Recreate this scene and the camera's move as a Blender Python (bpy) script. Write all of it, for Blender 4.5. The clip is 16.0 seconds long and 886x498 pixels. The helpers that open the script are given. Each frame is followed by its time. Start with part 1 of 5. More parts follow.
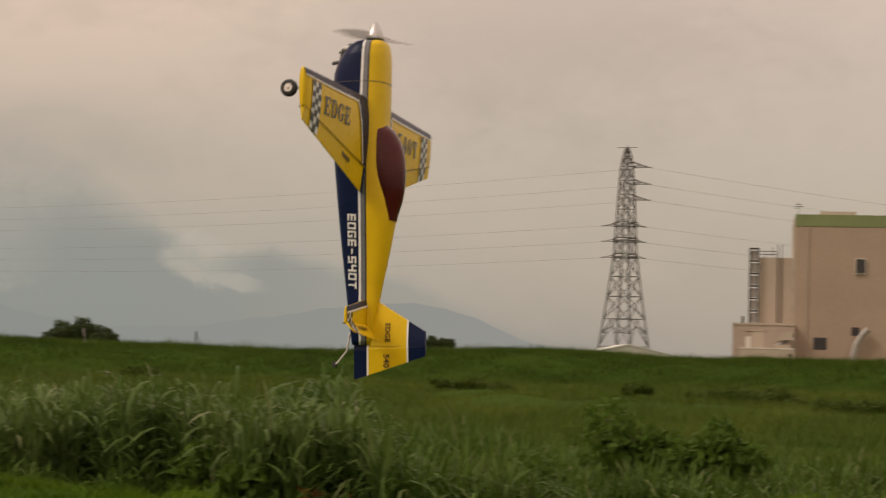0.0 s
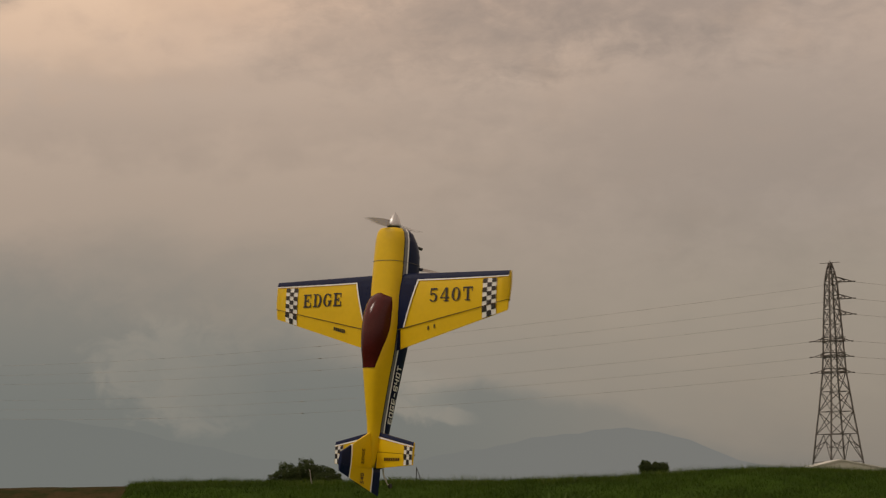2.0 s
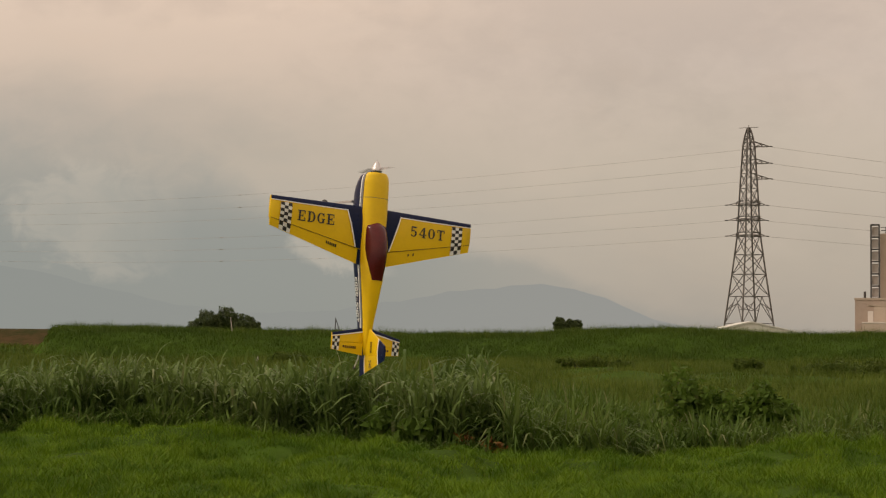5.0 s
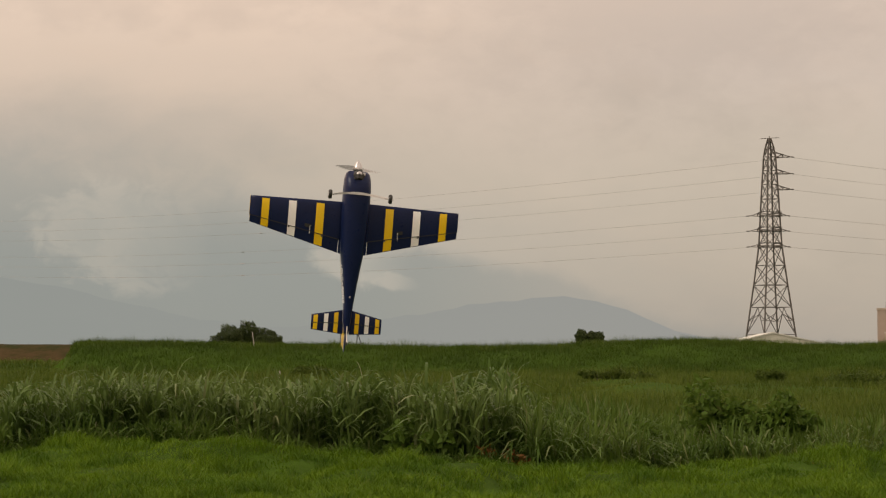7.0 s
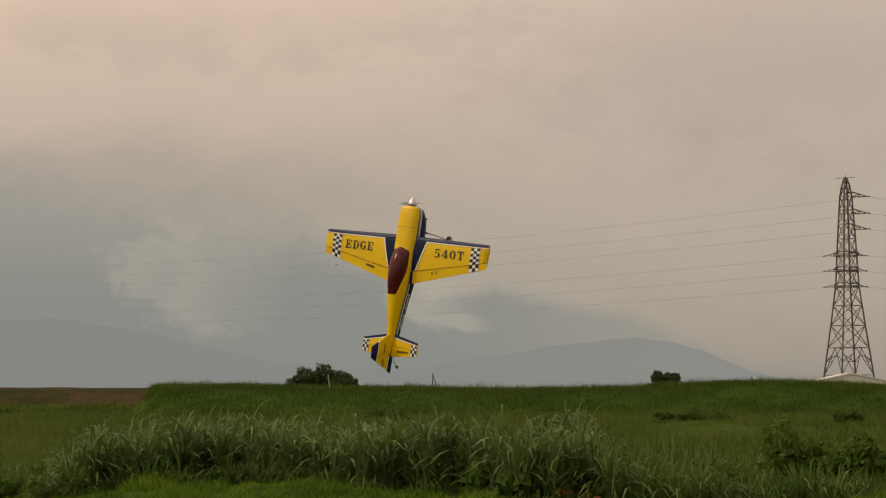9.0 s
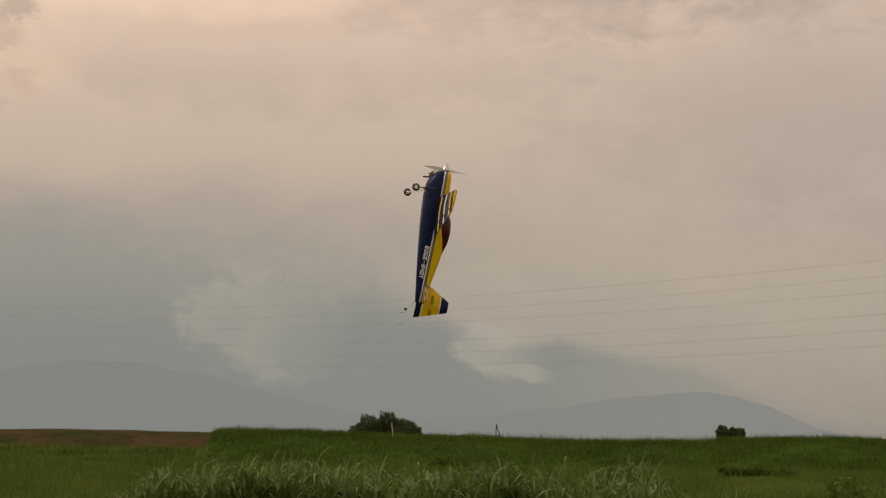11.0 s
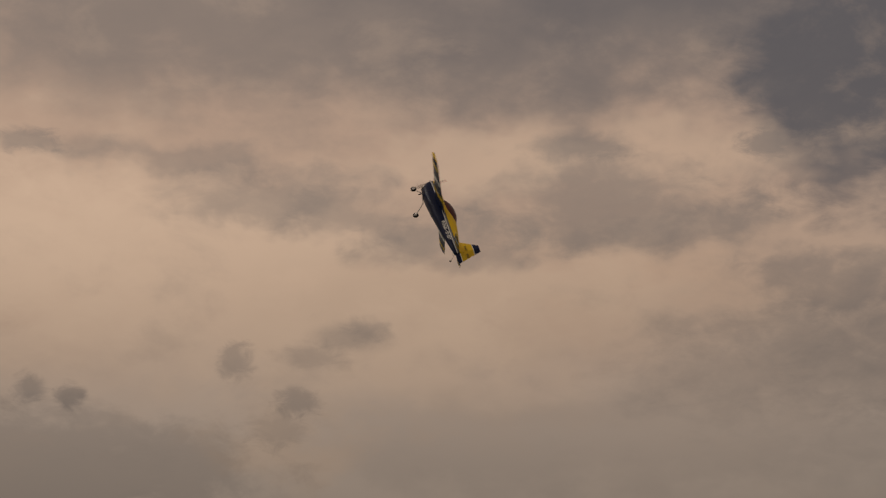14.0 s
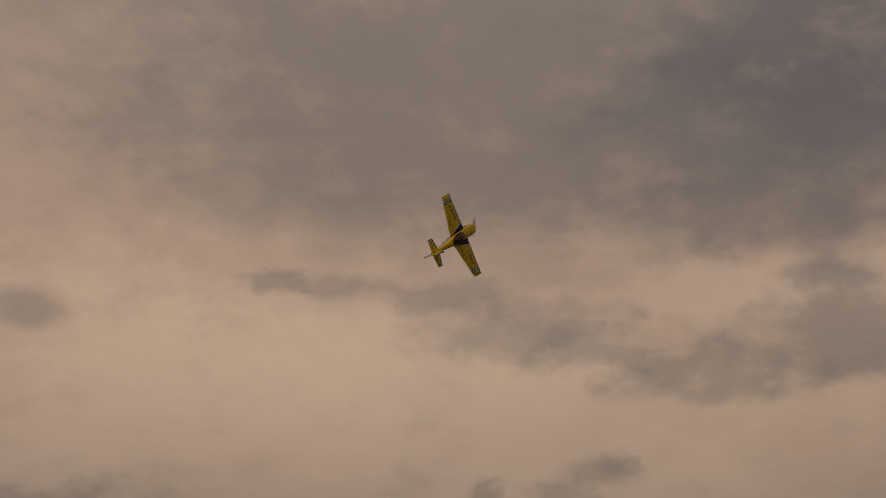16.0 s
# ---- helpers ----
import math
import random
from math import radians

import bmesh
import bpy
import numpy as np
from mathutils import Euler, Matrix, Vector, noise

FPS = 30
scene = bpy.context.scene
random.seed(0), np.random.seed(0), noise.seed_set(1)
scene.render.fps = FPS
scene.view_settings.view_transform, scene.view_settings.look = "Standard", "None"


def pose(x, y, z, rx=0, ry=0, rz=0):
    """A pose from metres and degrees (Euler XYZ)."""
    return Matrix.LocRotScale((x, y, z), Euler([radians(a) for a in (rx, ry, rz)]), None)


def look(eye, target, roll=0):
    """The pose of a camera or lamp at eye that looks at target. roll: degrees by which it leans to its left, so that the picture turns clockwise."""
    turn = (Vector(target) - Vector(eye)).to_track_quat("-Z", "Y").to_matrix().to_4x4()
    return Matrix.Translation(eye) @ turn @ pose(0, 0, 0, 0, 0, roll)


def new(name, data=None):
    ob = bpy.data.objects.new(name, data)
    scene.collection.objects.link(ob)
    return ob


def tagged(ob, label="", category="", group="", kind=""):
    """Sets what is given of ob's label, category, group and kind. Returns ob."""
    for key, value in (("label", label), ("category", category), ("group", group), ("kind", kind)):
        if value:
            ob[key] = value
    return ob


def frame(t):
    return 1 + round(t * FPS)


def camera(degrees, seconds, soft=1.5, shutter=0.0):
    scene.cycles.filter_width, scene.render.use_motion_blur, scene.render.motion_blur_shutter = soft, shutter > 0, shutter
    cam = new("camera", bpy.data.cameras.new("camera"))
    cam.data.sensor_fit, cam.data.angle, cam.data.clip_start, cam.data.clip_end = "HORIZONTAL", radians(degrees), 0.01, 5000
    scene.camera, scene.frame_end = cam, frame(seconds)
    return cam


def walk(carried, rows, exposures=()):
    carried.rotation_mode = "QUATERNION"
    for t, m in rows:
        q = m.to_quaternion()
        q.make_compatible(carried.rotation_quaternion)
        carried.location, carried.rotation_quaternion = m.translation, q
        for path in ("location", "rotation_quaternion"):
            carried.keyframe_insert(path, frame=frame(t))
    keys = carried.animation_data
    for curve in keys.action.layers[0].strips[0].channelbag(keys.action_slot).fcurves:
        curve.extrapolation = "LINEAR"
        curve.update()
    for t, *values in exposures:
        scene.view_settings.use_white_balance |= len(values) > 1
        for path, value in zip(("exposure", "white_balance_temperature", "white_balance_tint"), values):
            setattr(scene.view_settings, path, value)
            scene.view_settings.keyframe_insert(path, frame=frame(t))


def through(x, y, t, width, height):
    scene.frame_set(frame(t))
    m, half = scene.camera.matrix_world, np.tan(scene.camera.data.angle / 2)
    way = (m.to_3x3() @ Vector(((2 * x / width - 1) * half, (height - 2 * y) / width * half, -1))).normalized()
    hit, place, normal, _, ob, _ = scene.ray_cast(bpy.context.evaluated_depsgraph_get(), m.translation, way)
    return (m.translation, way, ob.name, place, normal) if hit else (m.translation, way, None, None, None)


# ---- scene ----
from mathutils import Quaternion

LENS = 22.2


def stand(y, yaw, pitch, roll):
    """Camera pose at eye height: yaw to the right, pitch upwards, roll clockwise, in degrees."""
    turn = Euler((radians(90 + pitch), 0, radians(-yaw))).to_matrix().to_4x4()
    return Matrix.Translation((0, y, 1.7)) @ turn @ pose(0, 0, 0, 0, 0, -roll)


# seconds, forward, yaw, pitch, roll
CAMERA_ROWS = [
    (0.0, 10.0, 1.503, 2.970, -1.434),
    (0.5, 9.0, -3.473, 3.554, 0.199),
    (1.0, 7.4, -2.790, 6.980, -0.094),
    (1.5, 5.3, -5.118, 6.761, 1.638),
    (2.0, 3.2, -3.726, 6.205, 1.252),
    (2.5, 1.2, -2.228, 5.302, 0.363),
    (3.0, 0.0, 0.229, 3.238, -0.044),
    (3.5, 0.0, 0.514, 2.700, 0.108),
    (4.0, 0.0, -0.333, 2.678, 0.165),
    (4.2, 0.0, -1.007, 2.463, 0.160),
    (6.5, 0.0, -2.097, 2.462, -0.358),
    (7.0, 0.0, -2.264, 2.782, 0.090),
    (7.5, 0.0, -3.213, 3.296, -0.152),
    (8.0, 0.0, -3.661, 3.835, 0.138),
    (8.2, 0.0, -3.700, 3.855, 0.140),
    (10.5, 0.0, -5.883, 3.869, 0.033),
    (11.0, 0.0, -5.860, 5.099, -0.888),
    (11.5, 0.0, -4.730, 7.064, -0.892),
    (12.0, 0.0, -5.767, 8.462, 0.036),
    (12.5, 0.0, -6.668, 9.938, 0.307),
    (13.0, 0.0, -8.731, 12.431, -0.039),
    (13.5, 0.0, -12.276, 14.372, -0.324),
    (14.0, 0.0, -13.049, 14.807, 0.012),
    (14.5, 0.0, -15.219, 15.220, 0.548),
    (15.0, 0.0, -17.736, 16.486, 0.054),
    (15.5, 0.0, -20.568, 17.337, -0.317),
    (16.0, 0.0, -19.570, 18.185, -0.418),
]
cam = camera(LENS, 16.0, soft=1.2, shutter=0.2)
walk(cam, [(t, stand(*r)) for t, *r in CAMERA_ROWS], exposures=[
    (0.0, -0.10), (0.5, -0.12), (1.0, -0.48), (1.5, -0.70), (2.0, -0.73), (2.5, -0.65), (3.0, -0.32), (3.5, -0.06), (4.2, -0.03), (7.0, 0.05), (7.5, 0.06), (8.2, -0.21), (10.3, -0.26),
    (11.0, -0.31), (11.5, -0.63), (12.0, -0.78), (12.5, -0.95), (13.0, -1.1), (13.5, -1.43), (14.0, -1.52), (14.5, -1.6), (15.0, -1.69), (15.5, -1.74), (16.0, -1.74)])


# ---------------------------------------------------------------- node helpers
class Nodes:
    """Short hand for building node trees."""

    def __init__(self, tree):
        self.tree = tree
        tree.nodes.clear()

    def put(self, value, socket):
        if isinstance(value, bpy.types.NodeSocket):
            self.tree.links.new(value, socket)
        elif isinstance(value, (tuple, list)) and len(value) == 3 and socket.type == "RGBA":
            socket.default_value = (*value, 1)
        else:
            socket.default_value = value

    def add(self, kind, **given):
        return self.tree.nodes.new(kind)

    def math(self, op, a, b=0.0, c=0.0, clamp=False):
        n = self.tree.nodes.new("ShaderNodeMath")
        n.operation, n.use_clamp = op, clamp
        for s, v in zip(n.inputs, (a, b, c)):
            self.put(v, s)
        return n.outputs[0]

    def mix(self, f, a, b, mode="MIX"):
        n = self.tree.nodes.new("ShaderNodeMix")
        n.data_type, n.blend_type = "RGBA", mode
        self.put(f, n.inputs[0]), self.put(a, n.inputs[6]), self.put(b, n.inputs[7])
        return n.outputs[2]

    def noise(self, vec, scale, detail=3.0, rough=0.5, warp=0.0):
        n = self.tree.nodes.new("ShaderNodeTexNoise")
        if vec is not None:
            self.put(vec, n.inputs["Vector"])
        n.inputs["Scale"].default_value = scale
        n.inputs["Detail"].default_value = detail
        n.inputs["Roughness"].default_value = rough
        n.inputs["Distortion"].default_value = warp
        return n.outputs[0]

    def step(self, v, lo, hi, a=0.0, b=1.0):
        n = self.tree.nodes.new("ShaderNodeMapRange")
        n.interpolation_type = "SMOOTHSTEP"
        self.put(v, n.inputs[0])
        for s, x in zip(n.inputs[1:5], (lo, hi, a, b)):
            s.default_value = x
        return n.outputs[0]

    def ramp(self, f, stops):
        n = self.tree.nodes.new("ShaderNodeValToRGB")
        self.put(f, n.inputs[0])
        e = n.color_ramp.elements
        while len(e) < len(stops):
            e.new(0.5)
        for el, (p, c) in zip(e, stops):
            el.position, el.color = p, (*c, 1)
        return n.outputs[0]

    def vec(self, x, y, z=0.0):
        n = self.tree.nodes.new("ShaderNodeCombineXYZ")
        for s, v in zip(n.inputs, (x, y, z)):
            self.put(v, s)
        return n.outputs[0]

    def scaled(self, v, k):
        n = self.tree.nodes.new("ShaderNodeVectorMath")
        n.operation = "MULTIPLY"
        self.put(v, n.inputs[0])
        n.inputs[1].default_value = k
        return n.outputs[0]


def srgb(r, g, b):
    """Linear colour from 8 bit display values."""
    return tuple((c / 12.92 if c <= 0.04045 else ((c + 0.055) / 1.055) ** 2.4) for c in (r / 255, g / 255, b / 255))


# ---------------------------------------------------------------- sky and sun
SUN_EL, SUN_AZ = 46.0, -112.0     # the veiled sun stands high behind, to the left


HAZE_LEFT, HAZE_RIGHT, HEAP = srgb(144, 147, 142), srgb(154, 152, 145), srgb(193, 183, 168)
# cloud banks: azimuth, elevation, half width, half height, strength, tint, softness
HIGH_BANKS = ((-12.0, 22.6, 18.0, 4.4, 0.75, "d", 0.35), (-7.0, 21.0, 9.0, 2.4, 0.35, "k", 0.4), (-0.7, 18.9, 4.6, 3.3, 0.97, "k", 0.3), (-8.5, 22.8, 6.0, 2.4, 0.6, "k", 0.5))
LIT_GAPS = ((-20.5, 14.2, 6.5, 2.4, 0.7, "b", 0.6), (-12.5, 13.4, 4.6, 1.4, 0.75, "p", 0.6), (-7.0, 17.2, 4.0, 0.8, 0.4, "p", 0.5), (-12.3, 16.9, 2.6, 0.7, 0.5, "p", 0.5),
            (-14.0, 11.9, 3.6, 1.2, 0.55, "b", 0.7), (-27.0, 14.5, 5.0, 3.0, 0.6, "b", 0.7), (-17.0, 9.9, 1.8, 0.9, 0.6, "b", 0.6))
STREAKS = ((-19.8, 17.0, 2.2, 0.45, 0.45, "d", 0.6), (-17.6, 16.2, 2.2, 0.7, 0.5, "d", 0.6), (-15.6, 15.6, 1.6, 0.6, 0.45, "d", 0.6), (-13.2, 15.0, 1.8, 0.6, 0.5, "d", 0.6),
           (-8.8, 15.8, 3.3, 0.95, 0.6, "d", 0.6), (-6.6, 15.2, 2.4, 0.7, 0.4, "d", 0.6), (-9.4, 17.4, 1.3, 0.35, 0.65, "d", 0.5), (-4.6, 17.3, 0.6, 0.35, 0.6, "d", 0.5), (-2.6, 13.8, 2.2, 0.6, 0.5, "d", 0.5))
PUFFS = ((-15.4, 12.55, 0.85, 0.32, 0.4, "d", 0.7), (-15.0, 12.75, 0.55, 0.25, 0.35, "d", 0.7), (-16.4, 12.05, 0.8, 0.26, 0.3, "d", 0.7), (-18.4, 11.9, 0.42, 0.42, 0.42, "d", 0.5), (-16.8, 10.9, 0.5, 0.32, 0.42, "d", 0.5),
         (-17.3, 10.2, 0.7, 0.45, 0.28, "d", 0.6), (-22.6, 10.95, 0.32, 0.26, 0.5, "d", 0.6), (-23.6, 11.1, 0.36, 0.3, 0.5, "d", 0.6), (-24.0, 17.3, 0.8, 0.28, 0.6, "d", 0.6), (-22.4, 17.2, 0.9, 0.3, 0.4, "d", 0.6), (-30.4, 16.3, 0.95, 0.5, 0.55, "d", 0.6))
LOW_BANKS = ((1.2, 12.6, 6.0, 1.3, 0.5, "d", 0.8), (3.5, 9.0, 6.0, 2.6, 0.2, "d", 0.8), (-9.0, 9.9, 7.0, 1.3, 0.18, "d", 0.4), (-4.0, 11.7, 4.5, 1.2, 0.27, "d", 0.5), (-22.6, 9.2, 4.6, 1.3, 0.36, "d", 0.4), (-29.5, 10.8, 4.0, 1.2, 0.4, "d", 0.4), (-13.5, 5.6, 6.5, 1.0, 0.3, "g", 0.6))


def make_sky():
    world = bpy.data.worlds.new("overcast_evening_sky")
    scene.world = world
    world.use_nodes = True
    n = Nodes(world.node_tree)
    co = n.add("ShaderNodeTexCoord").outputs["Generated"]
    sep = n.add("ShaderNodeSeparateXYZ")
    n.put(co, sep.inputs[0])
    az = n.math("MULTIPLY", n.math("ARCTAN2", sep.outputs[0], sep.outputs[1]), 57.2958)
    el = n.math("MULTIPLY", n.math("ARCSINE", sep.outputs[2]), 57.2958)
    plane = n.vec(n.math("MULTIPLY", az, 0.1), n.math("MULTIPLY", el, 0.17))
    wob = n.math("SUBTRACT", n.noise(plane, 1.7, 4, 0.55, 0.3), 0.5)
    wob2 = n.math("SUBTRACT", n.noise(plane, 6.5, 5, 0.6, 0.4), 0.5)
    ele = n.math("ADD", el, n.math("MULTIPLY", wob, 3.0))
    ele = n.math("ADD", ele, n.math("MULTIPLY", wob2, 0.5))
    f = n.math("DIVIDE", ele, 30.0, clamp=True)
    left = n.ramp(f, [(0.0, srgb(168, 164, 154)), (0.075, srgb(176, 170, 159)), (0.15, srgb(192, 178, 161)), (0.24, srgb(216, 194, 174)),
                      (0.34, srgb(226, 200, 178)), (0.46, srgb(214, 180, 153)), (0.62, srgb(202, 170, 147)), (1.0, srgb(172, 154, 140))])
    right = n.ramp(f, [(0.0, srgb(170, 160, 148)), (0.075, srgb(185, 172, 156)), (0.15, srgb(199, 184, 166)), (0.24, srgb(209, 191, 175)),
                       (0.34, srgb(206, 185, 168)), (0.46, srgb(192, 168, 150)), (0.62, srgb(184, 159, 142)), (1.0, srgb(160, 145, 134))])
    side = n.step(n.math("ADD", az, n.math("MULTIPLY", wob, 8.0)), -9, 7)
    col = n.mix(side, left, right)
    tints = {"d": srgb(136, 125, 118), "k": srgb(106, 101, 102), "p": srgb(222, 190, 162), "b": srgb(238, 204, 174), "g": srgb(152, 151, 145)}
    warp_az = n.math("ADD", az, n.math("MULTIPLY", n.math("SUBTRACT", n.noise(plane, 4.0, 3, 0.5), 0.5), 5.0))
    warp_el = n.math("ADD", el, n.math("MULTIPLY", n.math("SUBTRACT", n.noise(n.scaled(plane, (1.3, -1, 1)), 4.6, 3, 0.5), 0.5), 2.0))
    wisp = n.math("SUBTRACT", n.noise(plane, 17.0, 5, 0.62, 0.6), 0.5)
    for a, e, wa, we, amount, tint, edge in HIGH_BANKS + LIT_GAPS + STREAKS + PUFFS + LOW_BANKS:
        big = wa > 1.5 and e > 8
        dx = n.math("DIVIDE", n.math("SUBTRACT", warp_az if big else az, a), wa)
        dy = n.math("DIVIDE", n.math("SUBTRACT", warp_el if big else el, e), we)
        r = n.math("SQRT", n.math("ADD", n.math("MULTIPLY", dx, dx), n.math("MULTIPLY", dy, dy)))
        if wa > 2.5:
            r = n.math("ADD", r, n.math("MULTIPLY", wob, 1.0))
        r = n.math("ADD", r, n.math("MULTIPLY", wob2, 0.45 if wa > 6 else 0.7 if tint == "k" else 1.5 if wa > 0.8 else 1.0))
        r = n.math("ADD", r, n.math("MULTIPLY", wisp, 0.15 if wa > 6 or tint == "k" else 0.6 if wa > 0.8 else 2.2))
        col = n.mix(n.math("MULTIPLY", n.step(r, 1.0 - edge, 1.0 + edge, 1.0, 0.0), amount), col, tints[tint])
    fine = n.noise(plane, 3.2, 7, 0.62, 0.25)
    col = n.mix(n.math("MULTIPLY", n.step(fine, 0.5, 0.74), n.step(el, 6, 14, 0.06, 0.19)), col, tints["d"])
    col = n.mix(n.math("MULTIPLY", n.step(fine, 0.5, 0.3), n.step(el, 6, 14, 0.05, 0.16)), col, tints["p"])
    # rain-grey haze over the hills: its upper limit falls towards the right, where a far shoulder shows
    curl = n.math("SUBTRACT", n.noise(n.vec(az, n.math("MULTIPLY", el, 1.3)), 1.1, 6, 0.58, 0.5), 0.5)
    tall = n.ramp(n.math("DIVIDE", n.math("ADD", az, 24.0), 32.0, clamp=True), [(k, (h, h, h)) for k, h in (
        (0.0, 0.62), (0.25, 0.58), (0.42, 0.49), (0.52, 0.42), (0.575, 0.315), (0.615, 0.255), (0.66, 0.285), (0.71, 0.235), (0.77, 0.215), (0.80, 0.165), (0.86, 0.09), (1.0, 0.03))])
    soft = n.step(az, -9.0, -4.5, 1.3, 0.28)
    over = n.math("SUBTRACT", n.math("MULTIPLY", tall, 10.0), el)
    over = n.math("ADD", over, n.math("MULTIPLY", curl, n.step(az, -9.0, -4.5, 1.6, 0.5)))
    mass = n.step(n.math("DIVIDE", over, soft), -1.0, 1.0)
    grey = n.mix(n.step(az, -4.0, 2.5), HAZE_LEFT, HAZE_RIGHT)
    grey = n.mix(n.step(el, 2.4, 5.0, 0.0, 0.85), grey, srgb(168, 163, 153))
    col = n.mix(n.math("MULTIPLY", mass, n.step(az, -6.0, 3.0, 0.88, 0.48)), col, grey)
    # two bright heaped clouds, crisp below and on one side, melting into the sky on the other
    for a, e, wa, we, slope, fade0, fade1, amount in ((-10.2, 3.1, 2.4, 1.35, 0.12, -11.0, -7.6, 0.44), (-4.3, 2.5, 1.45, 0.68, 0.22, -4.6, -2.9, 0.6), (-3.7, 2.0, 0.9, 0.22, 0.2, -3.6, -2.7, 0.4)):
        dx = n.math("DIVIDE", n.math("SUBTRACT", az, a), wa)
        lean = n.math("ADD", n.math("SUBTRACT", el, e), n.math("MULTIPLY", n.math("SUBTRACT", az, a), slope))
        dy = n.math("DIVIDE", lean, we)
        r = n.math("SQRT", n.math("ADD", n.math("MULTIPLY", dx, dx), n.math("MULTIPLY", dy, dy)))
        r = n.math("ADD", r, n.math("MULTIPLY", curl, 1.3))
        body = n.math("MULTIPLY", n.step(r, 0.72, 1.16, 1.0, 0.0), n.step(az, fade0, fade1, amount, 0.0))
        col = n.mix(body, col, n.mix(n.step(curl, -0.1, 0.12), HEAP, srgb(184, 177, 164)))
    # an overcast sky is brightest overhead
    up = n.math("POWER", 2.0, n.math("ADD", n.step(el, 6.5, 17.0, 0.0, 1.12), n.step(el, 15, 40, 0.0, 0.45)))
    col = n.mix(1.0, col, n.vec(up, up, up), "MULTIPLY")
    sky = n.add("ShaderNodeTexSky")
    sky.sky_type, sky.sun_disc = "NISHITA", False
    sky.sun_elevation, sky.sun_rotation = radians(SUN_EL), radians(SUN_AZ)
    clear = n.scaled(sky.outputs[0], (0.1, 0.1, 0.1))
    col = n.mix(0.96, clear, col)
    bg = n.add("ShaderNodeBackground")
    n.put(col, bg.inputs[0])
    bg.inputs[1].default_value = 1.0
    out = n.add("ShaderNodeOutputWorld")
    n.put(bg.outputs[0], out.inputs[0])
    lamp = bpy.data.lights.new("veiled_sun", "SUN")
    lamp.energy, lamp.angle, lamp.color = 1.5, radians(16), (1.0, 0.9, 0.78)
    ob = new("veiled_sun", lamp)
    a, e = radians(SUN_AZ), radians(SUN_EL)
    ob.matrix_world = look((400 * math.sin(a) * math.cos(e), 400 * math.cos(a) * math.cos(e), 400 * math.sin(e)), (0, 0, 0))


make_sky()


# ---------------------------------------------------------------- materials
def surface(name, base, rough=0.6, metal=0.0, dark=None, scale=8.0, amount=0.5, bump=0.0, fine=60.0, coat=0.0, island=0.0, spec=None, coords="Object"):
    """A material with variation at two scales, relief and optional difference from piece to piece."""
    m = bpy.data.materials.new(name)
    m.use_nodes = True
    n = Nodes(m.node_tree)
    co = n.add("ShaderNodeTexCoord").outputs[coords]
    dark = dark or tuple(c * 0.72 for c in base)
    big = n.noise(co, scale, 4, 0.6)
    small = n.noise(co, fine, 3, 0.6)
    f = n.math("ADD", n.math("MULTIPLY", n.step(big, 0.35, 0.7), amount), n.math("MULTIPLY", n.step(small, 0.4, 0.7), amount * 0.45), clamp=True)
    col = n.mix(f, base, dark)
    if island:
        rnd = n.add("ShaderNodeNewGeometry").outputs["Random Per Island"]
        col = n.mix(n.math("MULTIPLY", rnd, island), col, dark)
    bsdf = n.add("ShaderNodeBsdfPrincipled")
    n.put(col, bsdf.inputs["Base Color"])
    n.put(n.step(small, 0.3, 0.75, max(rough - 0.06, 0.02), min(rough + 0.08, 1)), bsdf.inputs["Roughness"])
    bsdf.inputs["Metallic"].default_value = metal
    bsdf.inputs["Coat Weight"].default_value = coat
    if spec is not None:
        bsdf.inputs["Specular IOR Level"].default_value = spec
    if bump:
        b = n.add("ShaderNodeBump")
        b.inputs["Strength"].default_value = bump
        b.inputs["Distance"].default_value = 0.02
        n.put(n.math("ADD", big, small), b.inputs["Height"])
        n.put(b.outputs[0], bsdf.inputs["Normal"])
    out = n.add("ShaderNodeOutputMaterial")
    n.put(bsdf.outputs[0], out.inputs[0])
    return m


def leafy(name, base, tip, dry, through=0.25, dryness=0.12, rough=0.55, patches=0.35, spec=0.12):
    """Blades and leaves: colour from piece to piece, some light passing through."""
    m = bpy.data.materials.new(name)
    m.use_nodes = True
    n = Nodes(m.node_tree)
    rnd = n.add("ShaderNodeNewGeometry").outputs["Random Per Island"]
    co = n.add("ShaderNodeTexCoord").outputs["Object"]
    patch = n.noise(co, patches, 4, 0.6)
    col = n.mix(n.step(patch, 0.35, 0.65), base, tip)
    col = n.mix(n.math("MULTIPLY", rnd, 0.42), col, tuple(c * 0.55 for c in base))
    col = n.mix(n.step(rnd, 1 - dryness, 1.0, 0, 0.8), col, dry)
    bsdf = n.add("ShaderNodeBsdfPrincipled")
    n.put(col, bsdf.inputs["Base Color"])
    bsdf.inputs["Roughness"].default_value = rough
    bsdf.inputs["Specular IOR Level"].default_value = spec
    tr = n.add("ShaderNodeBsdfTranslucent")
    n.put(col, tr.inputs[0])
    mx = n.add("ShaderNodeMixShader")
    mx.inputs[0].default_value = through
    n.put(bsdf.outputs[0], mx.inputs[1]), n.put(tr.outputs[0], mx.inputs[2])
    out = n.add("ShaderNodeOutputMaterial")
    n.put(mx.outputs[0], out.inputs[0])
    return m


